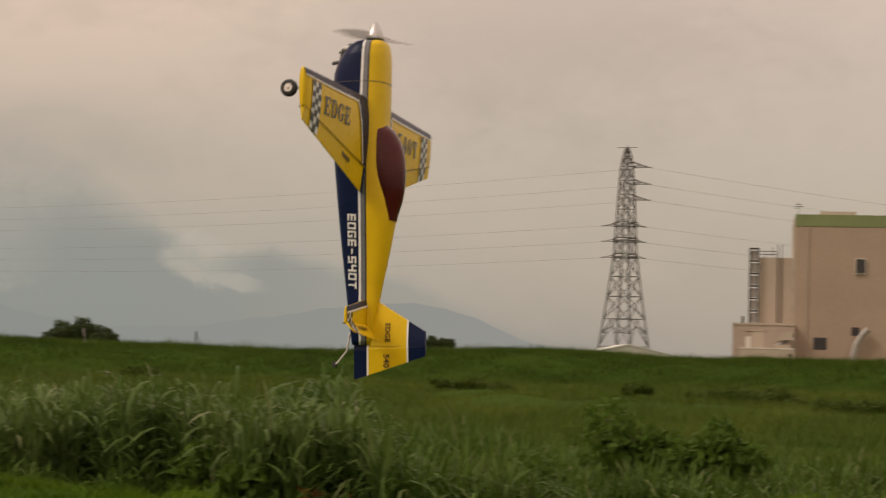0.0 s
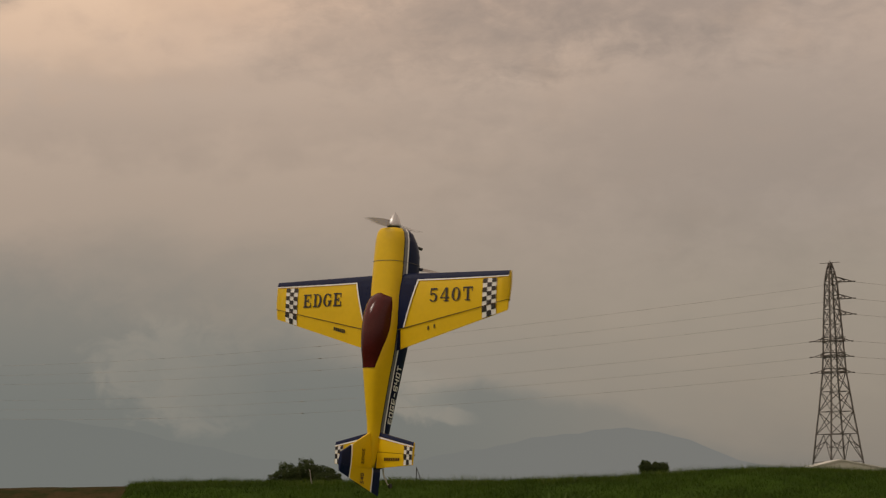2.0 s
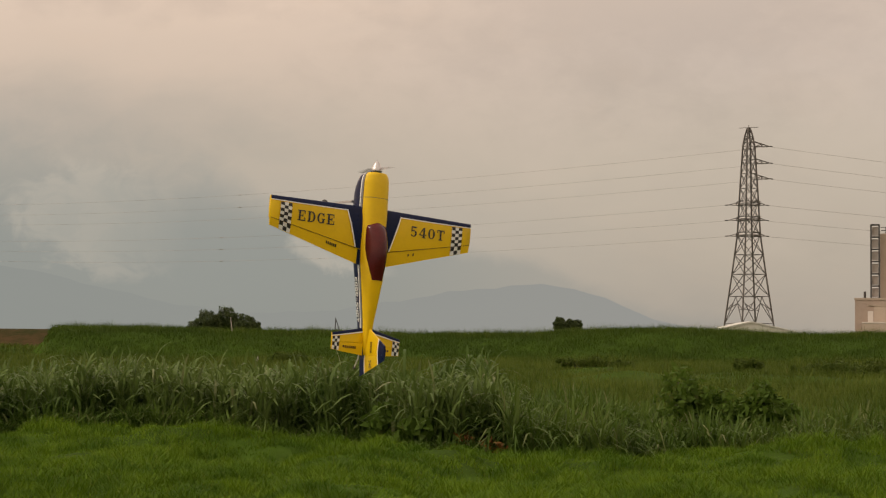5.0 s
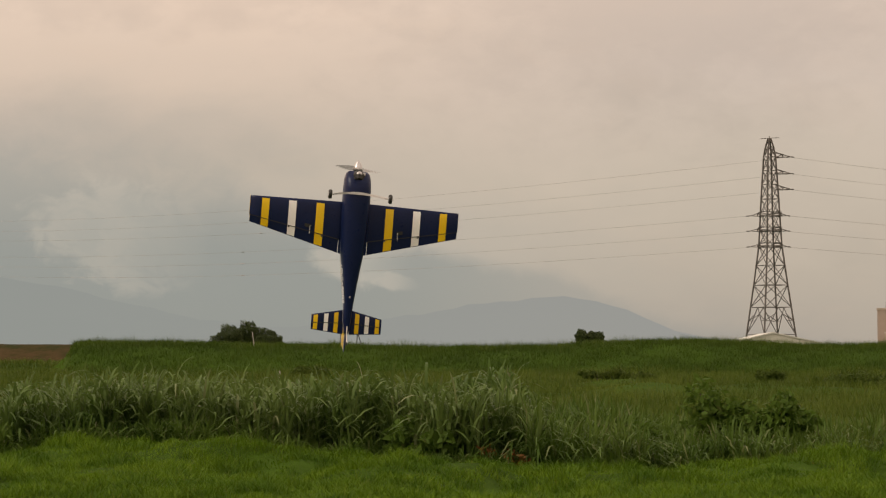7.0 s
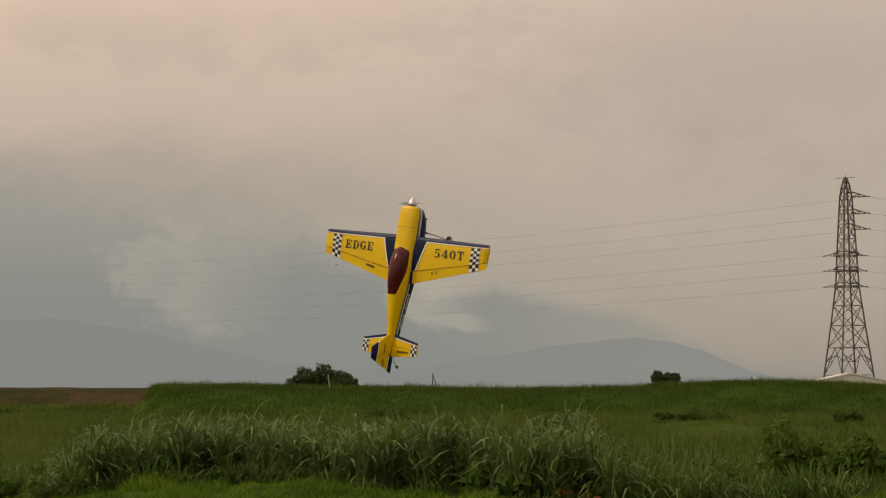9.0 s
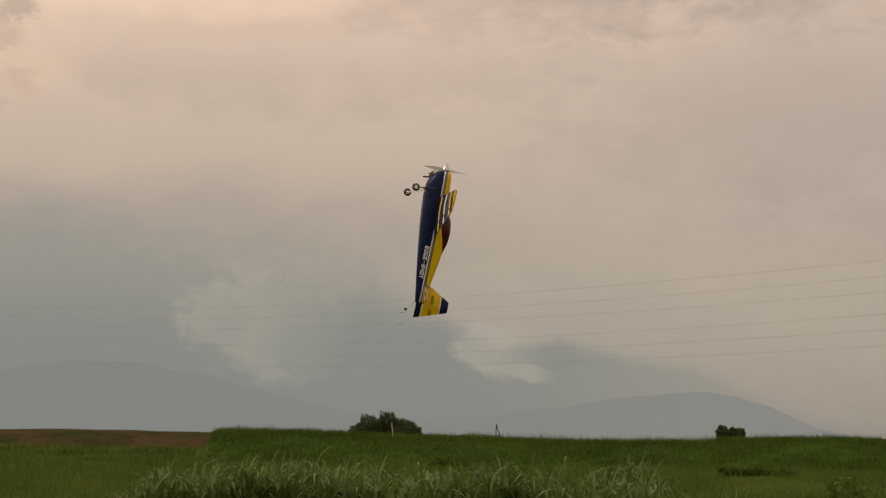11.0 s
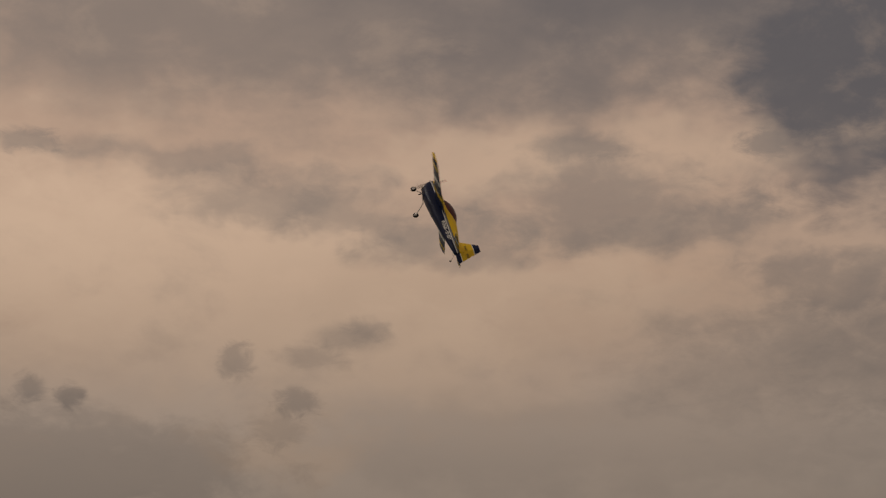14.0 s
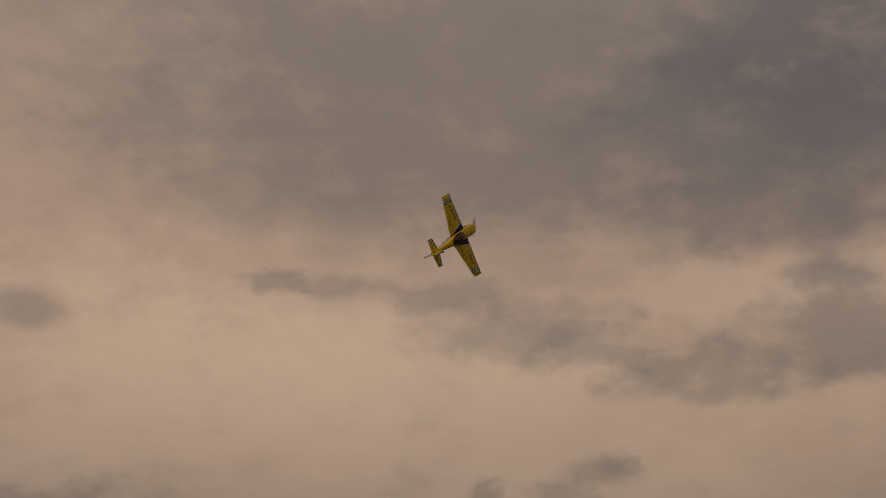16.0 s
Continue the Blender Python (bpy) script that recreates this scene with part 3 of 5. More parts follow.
def make_reeds():
    """A belt of tall drooping reeds behind the mown strip."""
    n = 2500
    az = rng.uniform(-13.8, 0.1, n)
    t = np.tan(np.radians(az))
    y = mown_edge(t * 36, 36.0 + 0 * t) + 0.35 + 7.5 * rng.uniform(0.0, 1.0, n) ** 1.2
    x = y * t
    edge = np.clip((az + 14.0) / 1.0, 0.68, 1) * np.clip((0.4 - az) / 0.9, 0.7, 1)
    tuft = 0.22 * np.exp(-((az + 0.9) / 0.8) ** 2) + 0.08 * np.exp(-((az + 4.5) / 1.5) ** 2)
    top = (1.23 + 0.012 * (az + 13.6) + tuft + 0.13 * lattice(x * 1.0, y * 0.6, 2) + 0.10 * lattice(x * 3.0, y * 2.0, 1)) * edge * rng.uniform(0.66, 1.12, n) * np.where(rng.uniform(0, 1, n) > 0.93, 1.15, 1.0)
    allv, allf, k = [], [], 0
    stem = on_land(x, y)
    v, f = blades(stem, top * 0.85, rng.uniform(0.009, 0.015, n), rng.uniform(0.02, 0.15, n), 4, 0.1)
    allv.append(v), allf.append(f + k)
    k += len(v)
    for stalk in range(1):
        p = stem + np.stack([rng.normal(0, 0.10, n), rng.normal(0, 0.10, n), 0 * top], 1)
        v, f = blades(p, top * rng.uniform(0.45, 0.8, n), rng.uniform(0.010, 0.02, n), rng.uniform(0.02, 0.3, n), 3, 0.3)
        allv.append(v), allf.append(f + k)
        k += len(v)
    for leaf in range(9):
        p = stem + np.stack([rng.normal(0, 0.04, n), rng.normal(0, 0.04, n), top * rng.uniform(0.0, 0.66, n)], 1)
        length = np.minimum(rng.uniform(0.4, 0.95, n), (top + stem[:, 2] - p[:, 2]) * 1.25 + 0.1)
        v, f = blades(p, length, rng.uniform(0.030, 0.060, n), rng.uniform(0.15, 1.0, n), 6, 0.85)
        allv.append(v), allf.append(f + k)
        k += len(v)
    tagged(plain_mesh("reed_bed", np.concatenate(allv), np.concatenate(allf), REED), "tall drooping green reeds with some dry leaves", "reeds", kind="stuff")
    allv, allf, k = [], [], 0
    # lower growth that thins out towards the open meadow
    m = 7000
    az = np.concatenate([rng.uniform(-0.5, 5.2, m), rng.uniform(5.2, 14.5, m), rng.uniform(-19, -13.2, m), rng.uniform(-13.5, 0.0, m // 3)])
    t = np.tan(np.radians(az))
    y = mown_edge(t * 36, 36.0 + 0 * t) + 0.5 + np.where((az > -13.4) & (az < -0.6), rng.uniform(-0.6, 0.3, len(az)), rng.uniform(0.0, 9.0, len(az)))
    x = y * t
    hgt = np.where(az > 5.2, 0.55, np.where(az < -13.3, 0.6, np.where(az < -0.5, 0.42, 1.0 - 0.09 * np.clip(az, -1, 6)))) * rng.uniform(0.45, 1.2, len(az)) * (1 + 0.45 * lattice(x * 0.9, y * 0.5, 3))
    for leaf in range(2):
        v, f = blades(on_land(x, y), hgt, rng.uniform(0.018, 0.042, len(az)), rng.uniform(0.1, 1.0, len(az)), 5, 0.8)
        allv.append(v), allf.append(f + k)
        k += len(v)
    tagged(plain_mesh("tall_weeds", np.concatenate(allv), np.concatenate(allf), TALL_WEED), "knee-high green weeds and grass beside the reeds", "weeds", kind="stuff")


make_reeds()


def leaf_cloud(centres, radii, count, size, flat=1.0):
    """Many small leaf quads through lumps, for crowns and bushes."""
    v, f = [], []
    tot = sum(r ** 2 for r in radii)
    for c, r in zip(centres, radii):
        n = int(count * r * r / tot)
        d = rng.normal(0, 1, (n, 3))
        d /= np.linalg.norm(d, axis=1)[:, None]
        lump = 1 + 0.18 * np.sin(d[:, 0] * 5 + c[0] * 3) * np.cos(d[:, 1] * 4 + c[2]) + 0.12 * np.sin(d[:, 2] * 9 + c[1])
        p = np.array(c) + d * (r * lump * rng.uniform(0.55, 1.05, n) ** 0.6)[:, None] * np.array([1, 1, flat])
        u = rng.normal(0, 1, (n, 3))
        u /= np.linalg.norm(u, axis=1)[:, None]
        w = np.cross(u, d + 0.3 * rng.normal(0, 1, (n, 3)))
        w /= np.linalg.norm(w, axis=1)[:, None] + 1e-6
        s = size * rng.uniform(0.6, 1.4, n)[:, None]
        q = np.stack([p - u * s, p + w * s * 0.5, p + u * s, p - w * s * 0.5], 1)
        f.append(np.arange(4 * n).reshape(n, 4) + sum(len(a) for a in v))
        v.append(q.reshape(-1, 3))
    return np.concatenate(v), np.concatenate(f)


def make_tree(x, y, top, lumps, leaf, label, group):
    t = thing("tree", label, "tree", group, pose(x, y, float(land(x, y))))
    g = float(land(x, y))
    bm = tube(bmesh.new(), ((0, 0, 0), (0.05, 0, top * 0.3), (0, 0.05, top * 0.55), (0.05, 0, top * 0.8)), [top * 0.035, top * 0.028, top * 0.02, 0.02], 8)
    for c, r in lumps:
        tube(bm, ((0, 0, top * 0.35), (c[0] * 0.5, c[1] * 0.5, (c[2] - g) * 0.75), (c[0], c[1], c[2] - g)), [top * 0.018, top * 0.012, 0.02], 6)
    part("trunk", bm, BARK, t)
    v, f = leaf_cloud([(c[0], c[1], c[2] - g) for c, _ in lumps], [r for _, r in lumps], 9000, leaf * 0.75)
    crown = plain_mesh("crown", v, f, CROWN)
    crown.parent = t
    return t


make_tree(-32.4, 240, 5.0, [((0, 0, 4.0), 1.25), ((-1.3, 0, 3.2), 0.95), ((0.7, 0.4, 3.4), 1.0)], 0.13, "dark round-crowned tree behind the grass bank", "trees behind the bank")
make_tree(-30.6, 242, 5.6, [((0, 0, 4.55), 1.15), ((-0.9, 0.3, 3.7), 1.1), ((1.0, 0, 3.9), 1.05)], 0.13, "taller dark round-crowned tree behind the grass bank", "trees behind the bank")
make_tree(-28.2, 240, 4.6, [((0, 0, 3.7), 1.1), ((0.9, 0.3, 3.2), 0.85), ((-0.8, 0, 3.2), 0.8)], 0.13, "smaller dark bushy tree behind the grass bank", "trees behind the bank")
make_tree(6.5, 300, 5.6, [((0, 0, 4.6), 0.85), ((0.1, 0, 3.6), 0.8)], 0.13, "small dark tree standing above the bank", "trees behind the bank")
make_tree(8.3, 302, 5.4, [((-0.4, 0, 4.5), 0.75), ((0.6, 0, 4.5), 0.7), ((0.1, 0, 3.6), 0.9)], 0.13, "small dark flat-topped tree standing above the bank", "trees behind the bank")


def make_bush(x, y, wide, tall, leaf, material=None, label="dark green leafy weed clump in the meadow", name="bush", count=2600):
    g = float(land(x, y))
    t = thing(name, label, "bush", "weed clumps", pose(x, y, g))
    cs, rs = [], []
    far = wide > 1.8
    for k in range(15 if far else 11):
        r = tall * (rng.uniform(0.3, 0.48) if far else rng.uniform(0.2, 0.36))
        cs.append((rng.uniform(-0.5, 0.5) * wide, rng.uniform(-0.25, 0.25) * wide, rng.uniform(0.12, 0.45 if far else 0.85) * tall))
        rs.append(r * rng.uniform(0.55, 1.0))
    v, f = leaf_cloud(cs, rs, count, leaf, 0.9)
    v[:, 2] = np.maximum(v[:, 2], 0.0)
    crown = plain_mesh("foliage", v, f, material or LEAF)
    crown.parent = t
    for c in cs[:4]:
        part("stem", tube(bmesh.new(), ((c[0] * 0.3, c[1] * 0.3, -0.05), c), [tall * 0.02, tall * 0.01], 5), BARK, t)
    return t


for az, wide, tall, leaf in ((4.6, 0.55, 1.25, 0.065), (5.0, 0.6, 0.85, 0.065), (6.5, 0.6, 0.95, 0.065), (6.9, 0.5, 0.6, 0.06), (-2.4, 0.9, 0.75, 0.09), (-3.1, 0.5, 0.85, 0.09), (-4.2, 0.6, 0.5, 0.07), (-8.6, 0.7, 0.5, 0.07), (-13.6, 1.2, 0.7, 0.07), (-16.4, 1.2, 0.6, 0.07),
                            (-11.0, 0.7, 0.45, 0.07), (2.9, 0.8, 0.8, 0.06), (5.6, 0.5, 0.7, 0.06), (3.6, 0.6, 0.5, 0.06), (-12.2, 0.8, 0.5, 0.07), (-15.2, 0.9, 0.5, 0.07)):
    y = float(mown_edge(36 * math.tan(radians(az)), 36.0)) + (3.0 if az > 1 else 0.45)
    make_bush(y * math.tan(radians(az)), y, wide, tall, leaf, label="broad-leaved green weed clump beside the reeds", count=650 if az > 1 else 420)
for az, y, wide, tall, leaf in ((7.7, 114, 2.6, 0.75, 0.06), (8.2, 111, 3.2, 1.25, 0.06), (8.75, 109, 3.0, 1.45, 0.06), (9.2, 106, 2.4, 0.85, 0.06), (10.3, 98, 2.2, 0.7, 0.06), (10.9, 95, 3.2, 1.05, 0.06), (11.6, 96, 2.6, 0.8, 0.06), (12.4, 94, 3.4, 1.15, 0.06),
                               (1.9, 117, 3.0, 0.75, 0.06), (2.5, 118, 2.2, 0.5, 0.06), (6.1, 120, 1.6, 0.9, 0.06), (-5.75, 150, 2.2, 1.3, 0.09)):
    make_bush(y * math.tan(radians(az)), y, wide, tall, leaf, WEEDS, "dull olive weed clump in the meadow", count=5000)
make_bush(-0.62, float(mown_edge(-0.62, 36.0)) + 0.15, 0.5, 0.42, 0.04, ORANGE, "withered orange-brown leaves at the foot of the reeds", "withered_plant", 90)
make_bush(-0.2, float(mown_edge(-0.2, 36.0)) + 0.1, 0.32, 0.34, 0.04, ORANGE, "withered orange-brown leaves at the foot of the reeds", "withered_plant", 60)


# ---------------------------------------------------------------- posts on the bank
def make_post(x, y, tall, lean, r=0.04, label="thin pale leaning post on the grass bank"):
    t = tagged(part("post", tube(bmesh.new(), ((0, 0, -0.1), (lean, 0, tall * 0.6), (lean * 1.6, 0, tall)), [r, r, r * 0.8], 6), DARK_METAL if "dark" in label else POST), label, "post", "posts on the bank")
    t.matrix_basis = pose(x, y, float(land(x, y)))


make_post(190 * math.tan(radians(-7.0)), 189, 1.3, -0.12)
make_post(190 * math.tan(radians(-4.46)), 190, 1.4, 0.05, 0.045, "thin dark upright post on the grass bank")
make_post(190 * math.tan(radians(-4.3)), 190, 1.45, -0.3, 0.04, "thin dark leaning post on the grass bank")
make_post(150 * math.tan(radians(-6.4)), 150, 0.5, 0.0, 0.06, "short white marker post in the meadow")


# ---------------------------------------------------------------- transmission tower and lines
TOWER = (48.3, 460.0)
LINE_LEFT, LINE_RIGHT = (-0.626, 0.78), (0.66, 0.751)


def make_tower():
    t = thing("transmission_tower", "tall grey steel lattice transmission tower with cross-arms", "tower", at=pose(*TOWER, 0, 0, 0, 24))
    levels = [(0, 4.2), (6.5, 3.6), (12, 3.0), (16.5, 2.5), (20.5, 2.1), (24.5, 1.7), (27.8, 1.55), (31, 1.42), (34, 1.3), (37, 1.16), (39.8, 1.02), (42.6, 0.88), (44.6, 0.6), (46.4, 0.18)]
    corner = ((-1, -1), (1, -1), (1, 1), (-1, 1))
    for cx, cy in corner:
        part("leg", tube(bmesh.new(), [(cx * w, cy * w, z) for z, w in levels], 0.175, 4), STEEL, t)
    for k, (a, b) in enumerate(zip(levels, levels[1:])):
        pairs = []
        for i in range(4):
            (ax, ay), (bx, by) = corner[i], corner[(i + 1) % 4]
            p, q = Vector((ax * a[1], ay * a[1], a[0])), Vector((bx * a[1], by * a[1], a[0]))
            r, s = Vector((ax * b[1], ay * b[1], b[0])), Vector((bx * b[1], by * b[1], b[0]))
            if k < 2:      # K bracing low down
                mid = (r + s) / 2
                pairs += [(p, mid), (q, mid), ((p + r) / 2, (p + mid) / 2), ((q + s) / 2, (q + mid) / 2), ((p + r) / 2, (p * 0.25 + mid * 0.75)), ((q + s) / 2, (q * 0.25 + mid * 0.75))]
            else:
                pairs += [(p, s), (q, r)]
            pairs.append((r, s))
        part("bracing", bars(pairs, 0.085 if k < 6 else 0.075), STEEL, t)
    back = pose(0, 0, 0, 0, 0, -24)

    def arm(z, reach, ways, drop=0.9):
        """A cross-arm along the world's x, with its insulator strings."""
        s = math.copysign(1, reach)
        base = 1.1
        tip = back @ Vector((reach, 0, z))
        pr = []
        for yy in (-0.7, 0.7):
            foot, head = back @ Vector((s * base, yy, z - 0.15)), back @ Vector((s * base, yy, z + drop))
            pr += [(foot, tip), (head, tip), (foot.lerp(tip, 0.5), head.lerp(tip, 0.5)), (foot, head.lerp(tip, 0.5))]
        ob = part("cross_arm", bars(pr, 0.085), STEEL, t)
        # strain insulators lie along the conductors
        for way in ways:
            run = (back @ Vector((*way, -0.02))).normalized()
            bm = tube(bmesh.new(), (tip, tip + run * 1.15), 0.045, 5)
            for k in range(4):
                tube(bm, (tip + run * (0.3 + 0.22 * k), tip + run * (0.38 + 0.22 * k)), 0.13, 6)
            part("insulator", bm, STEEL, ob)

    for z in (42.6, 39.2, 36.0):
        arm(z, 4.2, (LINE_LEFT, LINE_RIGHT))
    for z in (30.6, 27.5, 24.3):
        arm(z, -4.0, (LINE_LEFT,))
        arm(z, 3.4, (LINE_RIGHT,))
    part("top_bar", bars([((-1.8, 0.8, 46.3), (1.8, -0.8, 46.5)), ((0, 0, 46.4), (0, 0, 46.9))], 0.07), STEEL, t)
    # platform rings at the lower arms
    for z in (30.6, 27.5, 24.3):
        w = 1.75
        part("belt", bars([((-w, -w, z), (w, -w, z)), ((w, -w, z), (w, w, z)), ((w, w, z), (-w, w, z)), ((-w, w, z), (-w, -w, z)), ((-w, -w, z + 0.7), (w, -w, z + 0.7)), ((w, -w, z + 0.7), (w, w, z + 0.7)),
                           ((-w, -w, z + 0.7), (-w, w, z + 0.7))], 0.1), STEEL, t)


make_tower()


def make_lines():
    """Conductors: the line bends at the tower and runs off to both sides, away from the meadow."""
    x0, y0 = TOWER
    for z, a in ((42.5, 4.2), (39.1, 4.2), (35.9, 4.2), (30.6, -4.0), (27.4, -4.0), (24.2, -4.0)):
        for way, (dx, dy), span in ((-1, LINE_LEFT, 560), (1, LINE_RIGHT, 320)):
            start = x0 + (a if way < 0 or a > 0 else 3.4)
            pts = []
            for k in range(57):
                d = span * k / 56
                pts.append((start + dx * d, y0 + dy * d, z - 0.0135 * d + 7.6e-5 * d * d))
            line = part("power_line", tube(bmesh.new(), pts, 0.026, 5), WIRE)
            tagged(line, "thin grey power line hanging from the tower", "cable", "power lines")
            if way < 0:
                d = 197.0 if a < 0 else 203.0
                p = (start + dx * d, y0 + dy * d, z - 0.0135 * d + 7.6e-5 * d * d)
                part("spacer", lathe([(-0.45, 0.03), (-0.36, 0.11), (0.36, 0.11), (0.45, 0.03)], 8, "x"), WIRE, line).matrix_basis = pose(*p)


make_lines()


# ---------------------------------------------------------------- plant building
def make_building():
    b = thing("industrial_building", "beige windowless industrial block with faded green band", "building", at=pose(64.2, 360, 0, 0, 0, -9.6) @ pose(-64.2, 0, 0))
    main = part("wall", boxes(((64.2, 0, 0), (98, 24, 24.9))), RENDER_PINK, b)
    part("green_band", boxes(((64.12, -0.08, 24.9), (98.08, 24.08, 26.75))), GREEN_BAND, b, "faded green roof band")
    part("roof_hatch", boxes(((68.0, 4, 26.75), (73.6, 9, 27.55))), RENDER_PALE, b)
    part("corner_chamfer", boxes(((63.9, 0.6, 0), (64.2, 24, 26.2))), RENDER_PALE, b)
    slab = part("stair_core", boxes(((58.6, 6, 0), (64.0, 20, 20.2))), RENDER_PALE, b, "pale rendered core")
    for x in (61.5, 62.1):
        part("pipe", bars([((x, 5.85, 9.8), (x, 5.85, 22.2))], 0.07, 6), DARK_METAL, slab)
    part("roof_rail", bars([((58.7, 6.1, 21.2), (61.2, 6.1, 21.2)), ((58.7, 6.1, 20.7), (61.2, 6.1, 20.7)), ((59.5, 6.1, 20.2), (59.5, 6.1, 21.2)), ((60.6, 6.1, 20.2), (60.6, 6.1, 21.8)), ((61.2, 6.1, 20.2), (61.2, 6.1, 21.2))], 0.07), DARK_METAL, slab)
    # caged ladder frame beside the core
    ladder = part("ladder_frame", bars([((x, y, 9.0), (x, y, 21.6)) for x in (57.15, 58.45) for y in (5.4, 6.6)], 0.17), DARK_METAL, b)
    for k in range(7):
        z = 9.6 + 1.98 * k
        part("landing", boxes(((57.1, 5.3, z), (58.5, 6.7, z + 0.22))), DARK_METAL, ladder)
        if k < 6:
            part("side_panel", boxes(((57.3, 5.6, z + 0.3), (58.3, 5.66, z + 1.75))), WIRE, ladder)
    annex = part("annex", boxes(((54.7, -2, 0), (64.2, 12, 9.3))), RENDER_GREY, b, "low flat-roofed annex")
    part("parapet", boxes(((54.6, -2.1, 9.3), (64.2, 12.1, 9.6))), RENDER_PALE, annex)
    part("terrace_wall", boxes(((55.9, -6, 0), (64.2, -2, 5.55))), RENDER_PALE, annex)
    part("terrace_coping", boxes(((55.85, -6.05, 5.55), (64.2, -5.7, 5.75))), TRIM_WHITE, annex)
    part("door", boxes(((56.7, -2.08, 5.6), (57.55, -2.0, 7.5))), TRIM_WHITE, annex, "white door")
    part("lintel", boxes(((56.6, -2.12, 8.35), (59.6, -2.0, 8.5))), RENDER_PALE, annex)
    part("reveal", boxes(((57.7, -2.05, 5.6), (59.5, -2.0, 8.35))), RENDER_PALE, annex)
    part("small_opening", boxes(((63.3, -6.06, 4.3), (63.75, -6.0, 4.9))), WINDOW_DARK, annex)
    unit = part("roof_unit", boxes(((61.7, -4.5, 7.0), (64.1, -2.6, 7.5)), ((62.2, -4.4, 7.5), (63.9, -2.8, 8.2)), ((61.2, -4.4, 5.75), (63.6, -3.0, 6.3))), RENDER_PALE, annex, "pale ventilation unit")
    part("duct", tube(bmesh.new(), ((61.2, -3.6, 6.0), (62.4, -3.6, 6.5), (63.2, -3.6, 7.2), (64.0, -3.6, 8.0)), 0.32, 8), WIRE, unit)
    part("vent_pipe", bars([((56.2, 2, 9.6), (56.2, 2, 10.6)), ((56.2, 2, 10.5), (56.2, 2, 10.7))], 0.2, 8), DARK_METAL, annex)

    def window(lo, hi, parent, frame_material):
        w = part("window", boxes((lo, hi)), frame_material, parent)
        part("pane", boxes(((lo[0] + 0.1, lo[1] - 0.02, lo[2] + 0.1), (hi[0] - 0.1, lo[1] + 0.01, hi[2] - 0.1))), WINDOW_DARK, w)

    window((67.1, -0.05, 5.75), (69.2, 0.0, 7.6), main, DARK_METAL)
    window((72.9, -0.05, 8.0), (74.2, 0.0, 9.3), main, DARK_METAL)
    window((73.4, -0.3, 17.6), (75.0, 0.0, 20.0), main, TRIM_WHITE)
    for z in (17.0, 14.4, 11.4, 9.6):
        part("slit_window", boxes(((63.86, 2.0, z), (63.9, 2.6, z + 1.1))), WINDOW_DARK, main)
    part("downpipe", bars([((66.1, -0.12, 0.3), (66.1, -0.12, 24.8))], 0.08, 6), RENDER_PALE, main)
    part("flue", tube(bmesh.new(), ((75.4, -1.0, 9.0), (74.6, -1.0, 8.2), (73.6, -1.0, 6.6), (73.2, -1.0, 5.0), (73.2, -1.0, 0)), 0.5, 10), WIRE, main, "silver flue pipe")
    part("antenna", bars([((64.6, 3, 26.7), (64.6, 3, 28.8)), ((63.9, 3, 28.2), (65.4, 3, 28.2)), ((64.1, 3, 28.5), (65.1, 3, 28.5)), ((64.0, 3, 27.9), (64.6, 3, 27.9))], 0.05), DARK_METAL, b)


make_building()


def make_shed():
    s = thing("warehouse", "low warehouse with a pale sheet-metal gable roof", "building", at=pose(1.4, 300, 0))
    part("wall", boxes(((23.6, 0, 0), (37.0, 18, 3.5))), RENDER_PALE, s)
    bm = bmesh.new()
    lo = [(23.2, 3.45), (30.4, 5.15), (37.5, 3.6), (37.5, 3.45), (30.4, 4.97), (23.2, 3.3)]
    a, c = [bm.verts.new((x, -0.12, z)) for x, z in lo], [bm.verts.new((x, 18.4, z)) for x, z in lo]
    bm.faces.new(a), bm.faces.new(c[::-1])
    for k in range(6):
        bm.faces.new((a[k], a[(k + 1) % 6], c[(k + 1) % 6], c[k]))
    part("roof", bm, ROOF_WHITE, s, "pale sheet-metal roof")
    bm = bmesh.new()
    g = [bm.verts.new(p) for p in ((23.6, 0.0, 3.5), (37.0, 0.0, 3.5), (30.4, 0.0, 4.95), (23.6, 0.2, 3.5), (37.0, 0.2, 3.5), (30.4, 0.2, 4.95))]
    for q in ((0, 1, 2), (5, 4, 3), (0, 2, 5, 3), (1, 4, 5, 2)):
        bm.faces.new([g[i] for i in q])
    part("gable", bm, ROOF_WHITE, s)
    part("gutter", bars([((37.5, -0.4, 3.62), (37.5, 18.4, 3.62))], 0.09, 6), DARK_METAL, s)


make_shed()


# ---------------------------------------------------------------- model aeroplane
# local space: x to its right wing, y towards the nose (spinner tip at 0), z up
HULL = [(-0.112, 0.066, 0.054, -0.060), (-0.118, 0.094, 0.066, -0.094), (-0.14, 0.114, 0.074, -0.124), (-0.19, 0.126, 0.081, -0.160), (-0.235, 0.129, 0.083, -0.186), (-0.28, 0.131, 0.084, -0.200), (-0.40, 0.132, 0.086, -0.207),
        (-0.56, 0.130, 0.084, -0.200), (-0.75, 0.121, 0.100, -0.186), (-0.93, 0.106, 0.128, -0.168), (-1.04, 0.090, 0.134, -0.157), (-1.20, 0.069, 0.108, -0.138), (-1.38, 0.048, 0.074, -0.115),
        (-1.55, 0.038, 0.046, -0.092), (-1.668, 0.020, 0.030, -0.076)]


def hull_at(y):
    for a, b in zip(HULL, HULL[1:]):
        if a[0] >= y >= b[0]:
            s = (a[0] - y) / (a[0] - b[0])
            return [p + (q - p) * s for p, q in zip(a[1:], b[1:])]
    return list(HULL[-1][1:])


